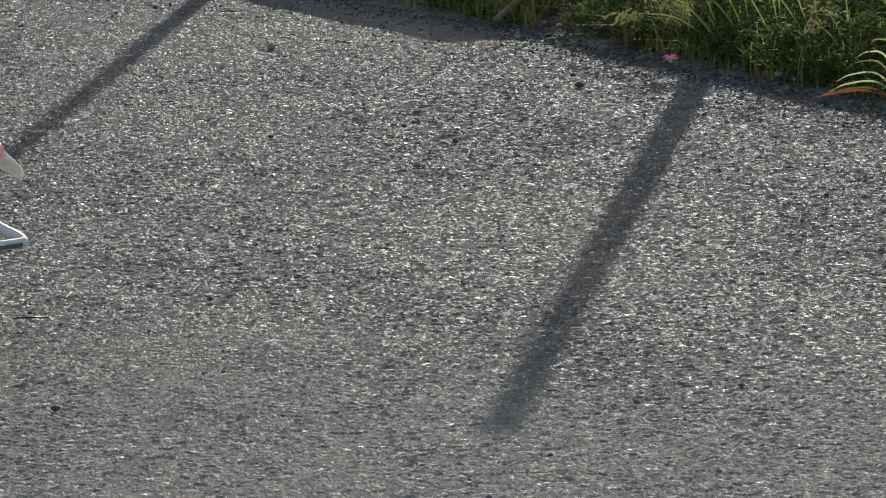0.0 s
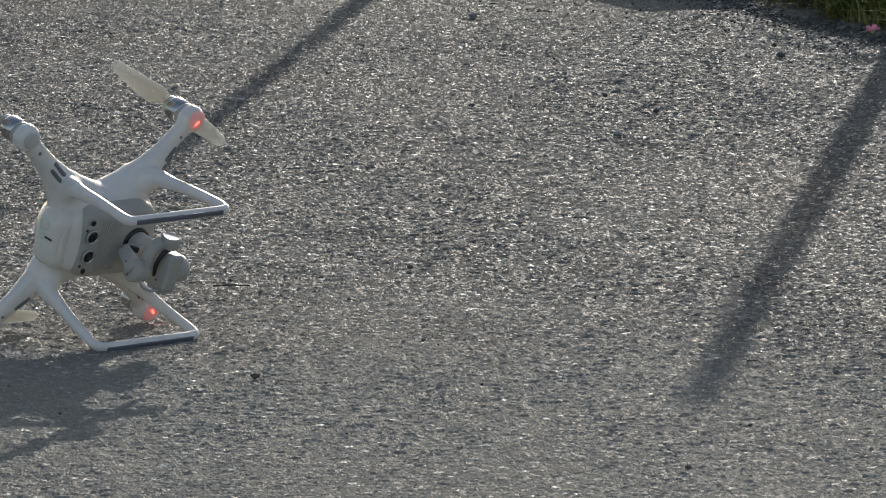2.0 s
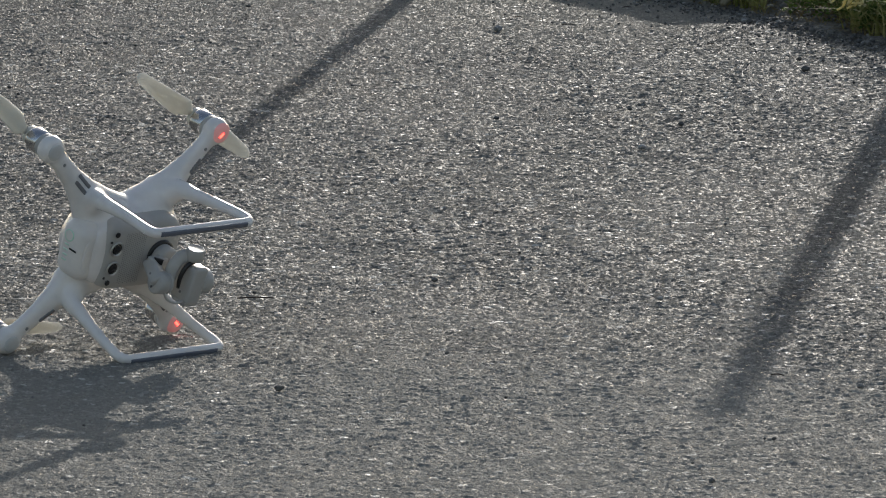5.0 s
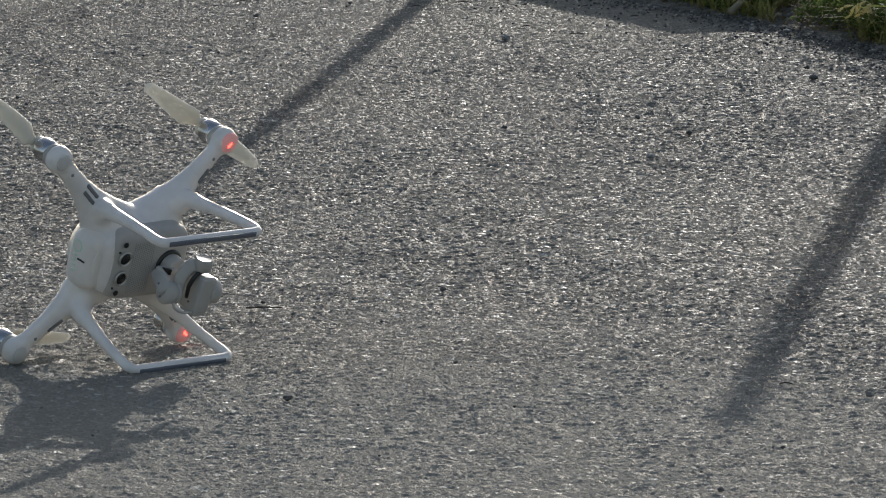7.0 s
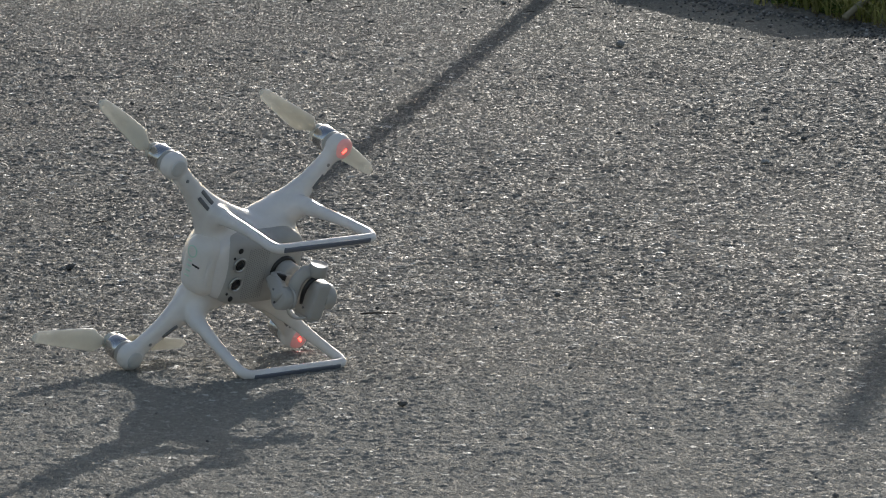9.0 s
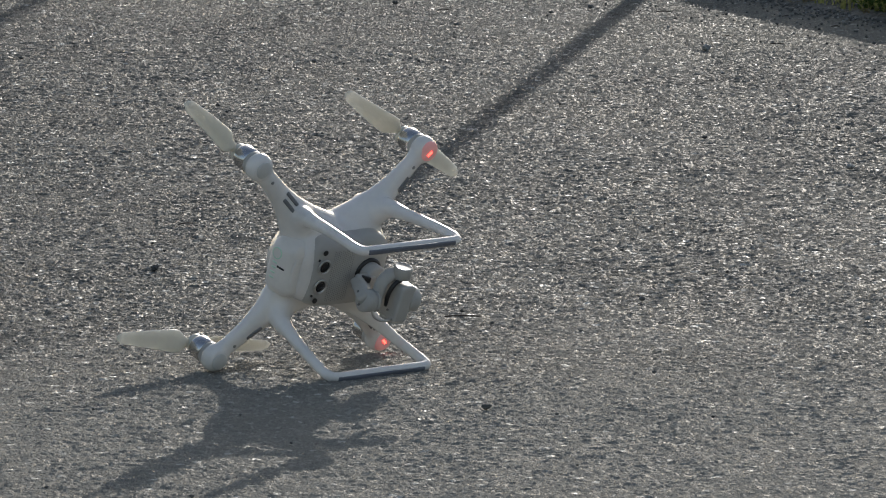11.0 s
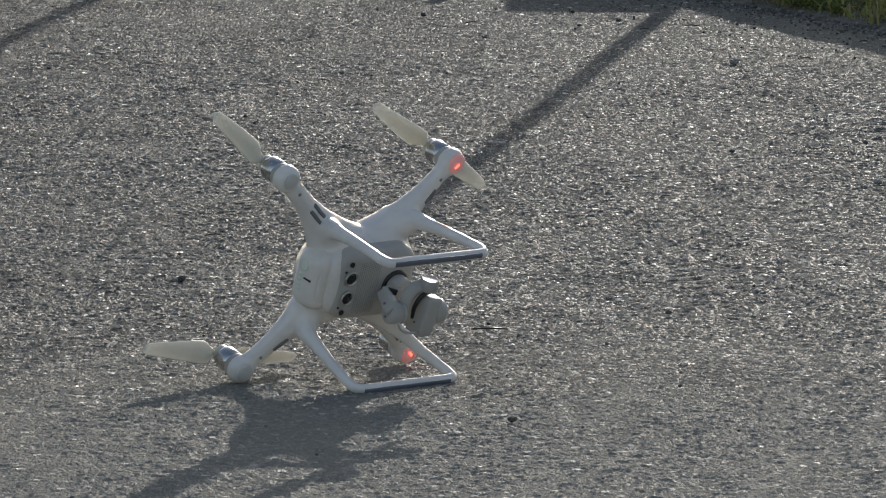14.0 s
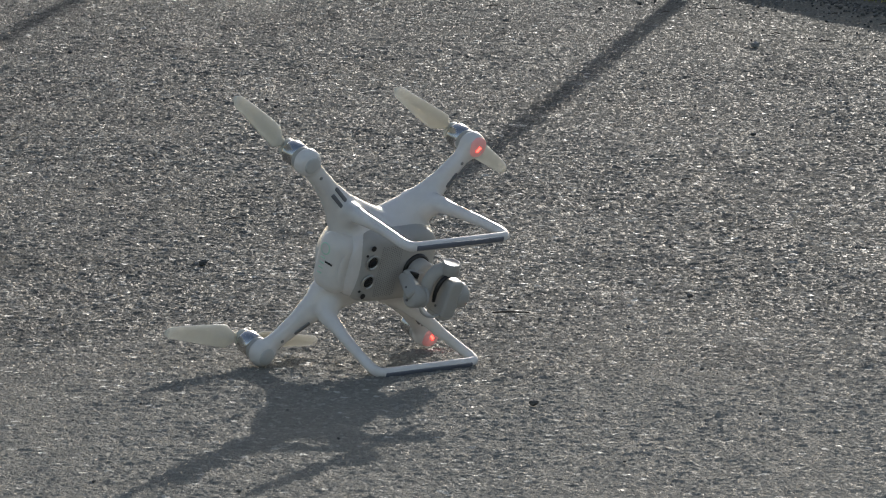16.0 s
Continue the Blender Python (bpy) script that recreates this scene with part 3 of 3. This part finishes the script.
def build_gimbal():
    bm = bmesh.new()
    lathe(bm, [(18.5 * MM, 0), (19 * MM, -6 * MM), (16 * MM, -7.5 * MM)], pose(*mm(30, 1, -47.5)), 32)
    g = part("gimbal", bm, BLACK, DRONE, "grey camera gimbal hanging under the body")
    bm = bmesh.new()
    lathe(bm, [(14 * MM, 0), (15 * MM, -2 * MM), (15 * MM, -15 * MM), (12.5 * MM, -17.5 * MM)], pose(*mm(30, 1, -53)), 36)
    part("yaw_motor", bm, GIMBAL, g)
    bm = bmesh.new()
    block(bm, mm(28, 20, 12), pose(*mm(12, 4, -69), 0, -8, 8), 0.003, 3)
    way = Vector((-8, 11, -28)).to_track_quat("Z", "Y").to_matrix().to_4x4()
    block(bm, mm(20, 17, 36), Matrix.Translation(mm(3, 8, -80)) @ way, 0.004, 3)
    part("yaw_arm", bm, GIMBAL, g)
    # the arm's opening has no depth; a black block paints its shade
    bm = bmesh.new()
    block(bm, mm(12, 7, 5), pose(*mm(8, -4, -75), 0, 20, 10), 0.001)
    part("recess_block", bm, BLACK, g, "black block coloured as the shade in a gimbal arm opening")
    bm = bmesh.new()
    lathe(bm, [(11 * MM, 0), (13.5 * MM, 1.5 * MM), (13.5 * MM, 14 * MM), (12.5 * MM, 14.6 * MM), (12.5 * MM, 15.6 * MM), (13.5 * MM, 16.2 * MM),
               (13.5 * MM, 19 * MM), (11 * MM, 21 * MM)], pose(*mm(-6, 14, -92), 0, 90, 6), 36)
    part("roll_motor", bm, GIMBAL, g)
    bm = bmesh.new()
    tube(bm, [mm(15, 26, -92, 4.0), mm(16, 8, -92, 4.4), mm(18, -5, -92, 4.6), mm(26, -14.5, -92, 4.8), mm(38, -17, -92, 5.4)], 14, 5, 1.7)
    part("roll_arm", bm, GIMBAL, g)
    bm = bmesh.new()
    tube(bm, [mm(25, 20, -100, 2.2), mm(24, 6, -101, 2.8), mm(27, -5, -102, 2.9), mm(33, -11, -102, 2.6), mm(40, -12, -102, 2.0)], 10, 4)
    part("ribbon_cable", bm, BLACK, g, "black ribbon inside the gimbal arm")
    bm = bmesh.new()
    lathe(bm, [(10 * MM, 0), (11 * MM, 1 * MM), (11 * MM, 14 * MM), (10.2 * MM, 15 * MM), (9.6 * MM, 14.8 * MM)], pose(*mm(42, -13, -97), 90), 36)
    part("pitch_motor", bm, GIMBAL, g)
    bm = bmesh.new()
    block(bm, mm(22, 46, 30), pose(*mm(43, 15, -98), 0, -4, 6), 0.004, 4)
    block(bm, mm(20, 6, 24), pose(*mm(40.5, 39, -98), 0, -4, 6), 0.0025, 3)
    part("camera_body", bm, GIMBAL, g, "grey rounded camera housing")
    bm = bmesh.new()
    lathe(bm, [(14 * MM, 0), (15 * MM, 2 * MM), (15 * MM, 15 * MM), (13.5 * MM, 17 * MM), (12 * MM, 15.5 * MM)], pose(*mm(51, 14, -99), 0, 90, 6), 36)
    part("lens_barrel", bm, GIMBAL, g)
    bm = bmesh.new()
    lathe(bm, [(12 * MM, 0), (11.5 * MM, 1.5 * MM), (5 * MM, 3 * MM)], pose(*mm(65, 15.5, -99), 0, 90, 6), 28)
    part("lens", bm, GLASS, g, "dark camera lens")
    bm = bmesh.new()
    tube(bm, [mm(5, 23, -100, 1.8), mm(8, 31, -104, 1.7), mm(18, 35.5, -107, 1.7), mm(31, 35, -108, 1.8)], 10, 4)
    part("lower_bracket", bm, RING, g, "bright metal bracket under the camera")
    for x, y, z in ((27.5, -6, -103), (27.5, 24, -103), (-7, 6, -84), (-7, 20, -90)):
        bm = bmesh.new()
        lathe(bm, [(1.4 * MM, 0), (1.4 * MM, 1.5 * MM), (1.0 * MM, 1.8 * MM)], pose(*mm(x, y, z), 0, -90, 0), 12)
        part("screw", bm, SLOT, g, "tiny dark screw head")


build_shell()
build_battery()
build_belly()
for sx in (-1, 1):
    for sy in (-1, 1):
        build_motor(sx, sy)
        build_arm_details(sx, sy)
build_propeller(-1, -1, 37, 1)
build_propeller(1, -1, 31, -1)
build_propeller(-1, 1, 9, 1)
build_leg(1)
build_leg(-1)
build_gimbal()


# ---- plants, stones and litter along the verge ----
def on_verge(y, s):
    """A place on the verge: its x, height and ground."""
    a, b = edge_x(y), wall_x(y)
    x = a + (b - a) * s
    return x, verge_z(s, x, y)


def blade_mesh(name, seed, count, material, label, category, tall, lean_lo, lean_hi, pick):
    rng = random.Random(seed)
    verts, faces = [], []
    made = 0
    while made < count:
        y = 6.9 - 5.6 * rng.random() ** 0.9
        s = rng.random()
        x, z = on_verge(y, s)
        k = pick(x, y, s, rng)
        if k <= 0:
            continue
        made += 1
        h = rng.uniform(*tall) * k
        w = rng.uniform(0.0010, 0.0024)
        az, lean = rng.uniform(0, 2 * math.pi), rng.uniform(lean_lo, lean_hi)
        d, sd = Vector((math.cos(az), math.sin(az), 0)), Vector((-math.sin(az), math.cos(az), 0))
        base = Vector((x, y, z - 0.004))
        i0 = len(verts)
        for q in range(4):
            t = q / 3
            c = base + Vector((0, 0, h * t * (1 - 0.45 * lean * t))) + d * (h * lean * t * t)
            ww = w * (1 - t ** 1.5) + 0.0003
            verts += [c - sd * ww, c + sd * ww]
        for q in range(3):
            i = i0 + 2 * q
            faces.append((i, i + 1, i + 3, i + 2))
    me = bpy.data.meshes.new(name)
    me.from_pydata(verts, [], faces)
    me.materials.append(material)
    return tagged(new(name, me), label, category, kind="stuff")


def build_grass():
    def green(x, y, s, rng):
        tuft = noise.noise((x * 6, y * 6, 7)) + 0.6 * noise.noise((x * 19, y * 19, 9))
        if s < 0.03 or tuft < -0.15 - 0.3 * s or rng.random() < s * 0.7 or (y > 4.0 and rng.random() < 0.5) or (y < 3.15 and rng.random() < 0.7):
            return 0
        return (0.8 + 0.3 * s) * (0.6 if y > 4.0 else 1.0) * (1 + 0.7 * max(0, tuft))

    def dry(x, y, s, rng):
        if noise.noise((x * 8, y * 8, 17)) < -0.1 or rng.random() < s:
            return 0
        return 0.5 + s
    blade_mesh("grass", 11, 14000, GRASS, "long green grass blades growing on the verge", "grass", (0.04, 0.115), 0.2, 1.3, green)
    blade_mesh("dry_grass", 12, 7500, STRAW, "straw-coloured dead grass lying along the verge", "grass", (0.03, 0.075), 0.7, 1.6, dry)


def build_leaves(count):
    """Mounds of small leaves in threes, in uneven clumps."""
    rng = random.Random(21)
    verts, faces = [], []
    made = 0
    while made < count:
        y = 6.6 - 5.0 * rng.random() ** 0.8
        s = rng.uniform(0.04, 0.97)
        x, z = on_verge(y, s)
        clump = noise.noise((x * 3.6 + 3, y * 3.6, 1)) + 0.6 * noise.noise((x * 11, y * 11, 4))
        full = 0.75 if y < 3.2 else (0.4 if y < 3.5 else (0.15 if y < 4.0 else 0.0))
        if clump + full < 0.05 or rng.random() < s * 0.5 or (y > 4.1 and rng.random() < 0.6):
            continue
        made += 1
        top = (0.05 + 0.055 * min(1, s * 3)) * min(1.15, 0.5 + max(0, clump + full)) * (1.0 if y < 3.7 else 0.6)
        top *= 0.75 + 0.5 * noise.noise((x * 25, y * 25, 8))
        c = Vector((x, y, z + max(0.004, top) * rng.random() ** 0.45))
        r = rng.uniform(0.0045, 0.009)
        m = Matrix.Translation(c) @ Euler((rng.uniform(-0.7, 0.7), rng.uniform(-0.7, 0.7), rng.uniform(0, 6.28))).to_matrix().to_4x4()
        for k in range(3):
            mk = m @ Matrix.Rotation(2.094 * k, 4, "Z")
            i0 = len(verts)
            for px, py, pz in ((0.1, 0, 0), (0.7, 0.42, 0.15), (1.25, 0.3, 0.1), (1.3, -0.3, 0.1), (0.7, -0.42, 0.15)):
                verts.append(mk @ Vector((px * r, py * r, pz * r)))
            faces.append((i0, i0 + 1, i0 + 2, i0 + 3, i0 + 4))
    me = bpy.data.meshes.new("weed_leaves")
    me.from_pydata(verts, [], faces)
    me.materials.append(LEAF)
    return tagged(new("weed_leaves", me), "dense mounds of small green clover-like leaves", "weeds", kind="stuff")


def nodding_bud(bm, at, way, size):
    """One long bud hanging from the end of its stalk."""
    m = Matrix.Translation(at + way * 0.007 * size) @ way.to_track_quat("Z", "Y").to_matrix().to_4x4()
    lathe(bm, [(0.0006 * size, -0.008 * size), (0.0009 * size, -0.003 * size), (0.0026 * size, 0.0), (0.0031 * size, 0.004 * size),
               (0.0024 * size, 0.009 * size), (0.0032 * size, 0.0125 * size), (0.0008 * size, 0.0115 * size)], m, 7)


def flowering_weed(foot, tips, seed):
    """Thin pale stems that arch from one root and end in nodding buds."""
    rng = random.Random(seed)
    x, y = foot
    s = (x - edge_x(y)) / (wall_x(y) - edge_x(y))
    z = verge_z(min(1, max(0, s)), x, y)
    ob = tagged(new("flowering_weed"), "wild weed with thin pale stems and nodding yellowish buds", "weed", "flowering weeds on the verge")
    ob.matrix_basis = pose(x, y, z)
    for tx, ty, tz, buds in tips:
        tip = Vector((tx - x, ty - y, tz - z))
        up = tip.length
        mid, late = tip * 0.45 + Vector((0, 0, up * 0.16)), tip * 0.8 + Vector((0, 0, up * 0.09))
        bm = bmesh.new()
        tube(bm, [(0, 0, 0, 0.0014), (*mid, 0.0013), (*late, 0.0011), (*tip, 0.0008)], 6, 5)
        st = part("stem", bm, STEM, ob)
        if buds:
            bm = bmesh.new()
            for _ in range(buds * 2):
                d = Vector((rng.uniform(-1.3, 0.7), rng.uniform(-0.7, 0.7), rng.uniform(-1.0, 0.45))).normalized()
                nodding_bud(bm, tip + Vector((rng.gauss(0, 0.010), rng.gauss(0, 0.006), rng.gauss(0, 0.007))), d, rng.uniform(0.45, 0.8))
            tagged(part("bud_cluster", bm, BUD, st, "cluster of nodding pale yellow buds"), kind="stuff")
        bm = bmesh.new()
        for k in range(5):
            c = tip * (0.2 + 0.14 * k) + Vector((0, 0, up * 0.1))
            az, ln = rng.uniform(0, 6.28), rng.uniform(0.014, 0.03)
            d, sd = Vector((math.cos(az), math.sin(az), 0.35)), Vector((-math.sin(az), math.cos(az), 0))
            q = [c, c + d * ln * 0.5 + sd * 0.003, c + d * ln + Vector((0, 0, -0.004)), c + d * ln * 0.5 - sd * 0.003]
            bm.faces.new([bm.verts.new(p) for p in q])
        tagged(part("leaf_cluster", bm, LEAF, st, "narrow green leaves"), kind="stuff")


def pebble(name, x, y, r, label, seed, z=0.0, group="loose stones on the asphalt"):
    rng = random.Random(seed)
    bm = bmesh.new()
    bmesh.ops.create_icosphere(bm, subdivisions=2, radius=1.0)
    o = rng.uniform(0, 50)
    for v in bm.verts:
        k = 1 + 0.35 * noise.noise(v.co * 1.6 + Vector((o, 0, 0)))
        v.co = Vector((v.co.x * k * r, v.co.y * k * r * 0.9, v.co.z * k * r * 0.65))
    ob = link_mesh(name, bm, STONE, smooth=False)
    ob.matrix_basis = pose(x, y, z + r * 0.4, 0, 0, rng.uniform(0, 360))
    return tagged(ob, label, "stone", group)


def build_gravel(count):
    """Grit washed along the edge of the road."""
    rng = random.Random(5)
    shapes = []
    for k in range(6):
        bm = bmesh.new()
        bmesh.ops.create_icosphere(bm, subdivisions=1, radius=1.0)
        for v in bm.verts:
            v.co *= 1 + 0.4 * noise.noise(v.co * 1.3 + Vector((k * 7, 0, 0)))
        bm.verts.index_update()
        shapes.append((np.array([v.co[:] for v in bm.verts]), [[v.index for v in f.verts] for f in bm.faces]))
        bm.free()
    verts, faces = [], []
    for _ in range(count):
        y = rng.uniform(1.6, 7.0)
        off = rng.gauss(0.0, 0.055)
        if rng.random() < 0.12:
            off = -abs(rng.gauss(0, 0.2))
        x = edge_x(y) + off
        if rng.random() < 0.03:
            x, y = rng.uniform(-1.6, 1.1), rng.uniform(-1.2, 4.5)
        r = rng.uniform(0.0015, 0.003) if off < -0.12 or rng.random() < 0.93 else rng.uniform(0.003, 0.006)
        if off > 0.03:
            z = 0.008
        else:
            z = 0.0
        co, fs = rng.choice(shapes)
        a = rng.uniform(0, 6.28)
        i0 = len(verts)
        c, s = math.cos(a) * r, math.sin(a) * r
        for p in co:
            verts.append((x + p[0] * c - p[1] * s, y + p[0] * s + p[1] * c, z + r * 0.35 + p[2] * r * 0.7))
        faces += [[i0 + i for i in f] for f in fs]
    me = bpy.data.meshes.new("gravel")
    me.from_pydata(verts, [], faces)
    me.materials.append(STONE)
    return tagged(new("gravel", me), "loose grey grit scattered along the road edge", "gravel", kind="stuff")


def stick(name, pts, material, label, category):
    bm = bmesh.new()
    tube(bm, pts, 8, 5)
    return tagged(link_mesh(name, bm, material), label, category)


def bent_blade(name, pts, width, material, parent):
    """A long flat blade along a curve."""
    bm = bmesh.new()
    path = smooth_path(pts, 5)
    rows = []
    for i, q in enumerate(path):
        t = i / (len(path) - 1)
        d = Vector(path[min(i + 1, len(path) - 1)][:3] - path[max(i - 1, 0)][:3]).normalized()
        sd = d.cross(Vector((0.2, -0.9, 0.4))).normalized() * width * (1 - t ** 3) * 0.5
        c = Vector(q[:3])
        rows.append([c - sd, c + Vector((0, 0, -0.0006)), c + sd])
    loft(bm, rows, cap=False, closed=False)
    return part(name, bm, material, parent)


def flower(x, y, z):
    ob = tagged(new("fallen_flower"), "small pink flower lying at the road edge", "flower")
    ob.matrix_basis = pose(x, y, z, -35, 0, 0)
    rng = random.Random(2)
    for k in range(5):
        bm = bmesh.new()
        m = Matrix.Rotation(1.257 * k, 4, "Z") @ Matrix.Rotation(-0.5, 4, "Y")
        pts = [(0, 0, 0), (0.006, 0.004, 0.001), (0.012, 0.0045, 0), (0.014, 0, -0.001), (0.012, -0.0045, 0), (0.006, -0.004, 0.001)]
        bm.faces.new([bm.verts.new(m @ Vector(p)) for p in pts])
        part("petal", bm, PINK, ob)
    bm = bmesh.new()
    egg(bm, (0.003, 0.003, 0.004), Matrix(), 2, 8, 6)
    part("calyx", bm, STEM, ob)


build_grass()
build_leaves(21000)
build_gravel(9000)
# foot, then the end of each stem with its number of buds
WEEDS = [((0.80, 3.16), ((0.668, 3.18, 0.116, 7), (0.641, 3.2, 0.072, 9), (0.70, 3.15, 0.10, 9), (0.735, 3.2, 0.135, 5))),
         ((0.84, 3.14), ((0.717, 3.2, 0.122, 10), (0.752, 3.1, 0.15, 0), (0.80, 3.2, 0.19, 6))),
         ((0.88, 3.05), ((0.77, 3.0, 0.16, 0), (0.833, 3.0, 0.20, 8), (0.86, 3.1, 0.22, 5))),
         ((0.93, 2.95), ((0.84, 2.95, 0.20, 0), (0.90, 2.9, 0.23, 7), (0.80, 2.96, 0.165, 3))),
         ((0.97, 2.84), ((0.907, 2.8, 0.098, 8), (0.927, 2.82, 0.118, 5), (0.95, 2.85, 0.21, 0))),
         ((1.05, 2.80), ((0.996, 2.8, 0.163, 9), (1.03, 2.8, 0.22, 6), (0.98, 2.84, 0.24, 0))),
         ((0.74, 3.42), ((0.64, 3.42, 0.10, 4), (0.69, 3.45, 0.14, 5))),
         ((0.62, 3.78), ((0.55, 3.78, 0.09, 3), (0.60, 3.8, 0.11, 4))),
         ((0.46, 4.20), ((0.40, 4.2, 0.08, 3),))]
for i, (foot, tips) in enumerate(WEEDS):
    flowering_weed(foot, tips, 40 + i)
STONES = [(0.278, 1.808, 6.5), (0.700, 0.25, 4), (0.263, 0.236, 4), (0.272, 2.30, 4.5), (0.548, 2.978, 5), (0.086, 3.43, 8), (0.552, 2.83, 7),
          (-0.533, 3.233, 4.5), (-0.999, 3.277, 4), (-0.652, 2.60, 3.5), (-0.187, -0.516, 6), (0.076, 2.18, 4.5), (-0.012, 0.408, 4.5),
          (-0.785, 4.30, 4), (-0.434, 4.18, 5), (0.471, -0.507, 4.5), (-0.104, 4.11, 5), (-0.322, 3.81, 4.5), (-0.169, 4.02, 4)]
for i, (x, y, r) in enumerate(STONES):
    pebble("loose_stone", x, y, r * MM, "small dark rough stone lying on the asphalt", 60 + i)
PALE = [(0.12, 4.62, 9), (0.16, 4.50, 12), (0.21, 4.40, 8), (0.25, 4.52, 11), (0.30, 4.28, 10), (0.06, 4.80, 10), (0.34, 4.36, 7), (0.20, 4.66, 13), (0.02, 4.98, 11),
        (0.55, 3.66, 6), (0.74, 3.18, 7), (0.86, 2.84, 9), (0.80, 2.96, 6)]
for i, (x, y, r) in enumerate(PALE):
    pebble("verge_stone", x, y, r * MM, "pale grey stone lying in the verge soil", 160 + i, 0.012, "stones in the verge")
stick("twig", [(-0.072, 4.45, 0.004, 0.0028), (-0.03, 4.53, 0.008, 0.0032), (0.0, 4.60, 0.008, 0.003), (0.025, 4.66, 0.014, 0.002)], TWIG,
      "dark broken twig lying at the road edge", "twig")
stick("twig", [(-0.253, 0.245, 0.001, 0.0010), (-0.235, 0.247, 0.002, 0.0011), (-0.208, 0.249, 0.001, 0.0008)], TWIG, "tiny dark twig lying on the asphalt", "twig")
stick("dry_stalk", [(0.455, 3.74, 0.012, 0.006), (0.49, 3.79, 0.035, 0.0055), (0.53, 3.84, 0.055, 0.006), (0.565, 3.86, 0.062, 0.007)], PALE_TWIG,
      "pale bent dry stalk sticking out of the grass", "stalk")
rt = random.Random(77)
for x, y in ((0.02, 4.02), (-0.06, 3.96), (0.12, 3.62), (0.20, 3.50), (0.30, 3.78), (-0.35, 4.05), (0.22, 3.95), (0.42, 3.20), (-0.62, 1.15), (0.38, -0.42), (-0.02, 1.62)):
    ln, a = rt.uniform(0.006, 0.016), rt.uniform(-0.9, 0.9)
    dx, dy = math.cos(a) * ln, math.sin(a) * ln
    stick("twig", [(x - dx, y - dy, 0.002, 0.0007), (x, y + 0.002, 0.003, 0.0009), (x + dx, y + dy, 0.002, 0.0006)], TWIG, "tiny dark twig lying on the asphalt", "twig")
flower(0.706, 3.08, 0.012)
tuft = tagged(new("grass_tuft"), "tuft of long blades, yellow-green with rusty tips", "grass")
tuft.matrix_basis = pose(1.02, 2.52, 0.005)
for k, (dx, dz, mat) in enumerate(((-0.15, 0.003, RUST), (-0.135, 0.008, RUST), (-0.10, 0.035, STEM), (-0.07, 0.07, STEM), (-0.085, 0.055, GRASS), (-0.11, 0.02, STEM),
                                   (-0.05, 0.09, GRASS), (0.03, 0.10, GRASS))):
    bent_blade("blade", [(0, 0.01 * k, 0), (dx * 0.35, -0.01, 0.018 + dz * 0.75), (dx * 0.75, -0.015, 0.012 + dz * 0.95), (dx, -0.02, dz)], 0.0032, mat, tuft)
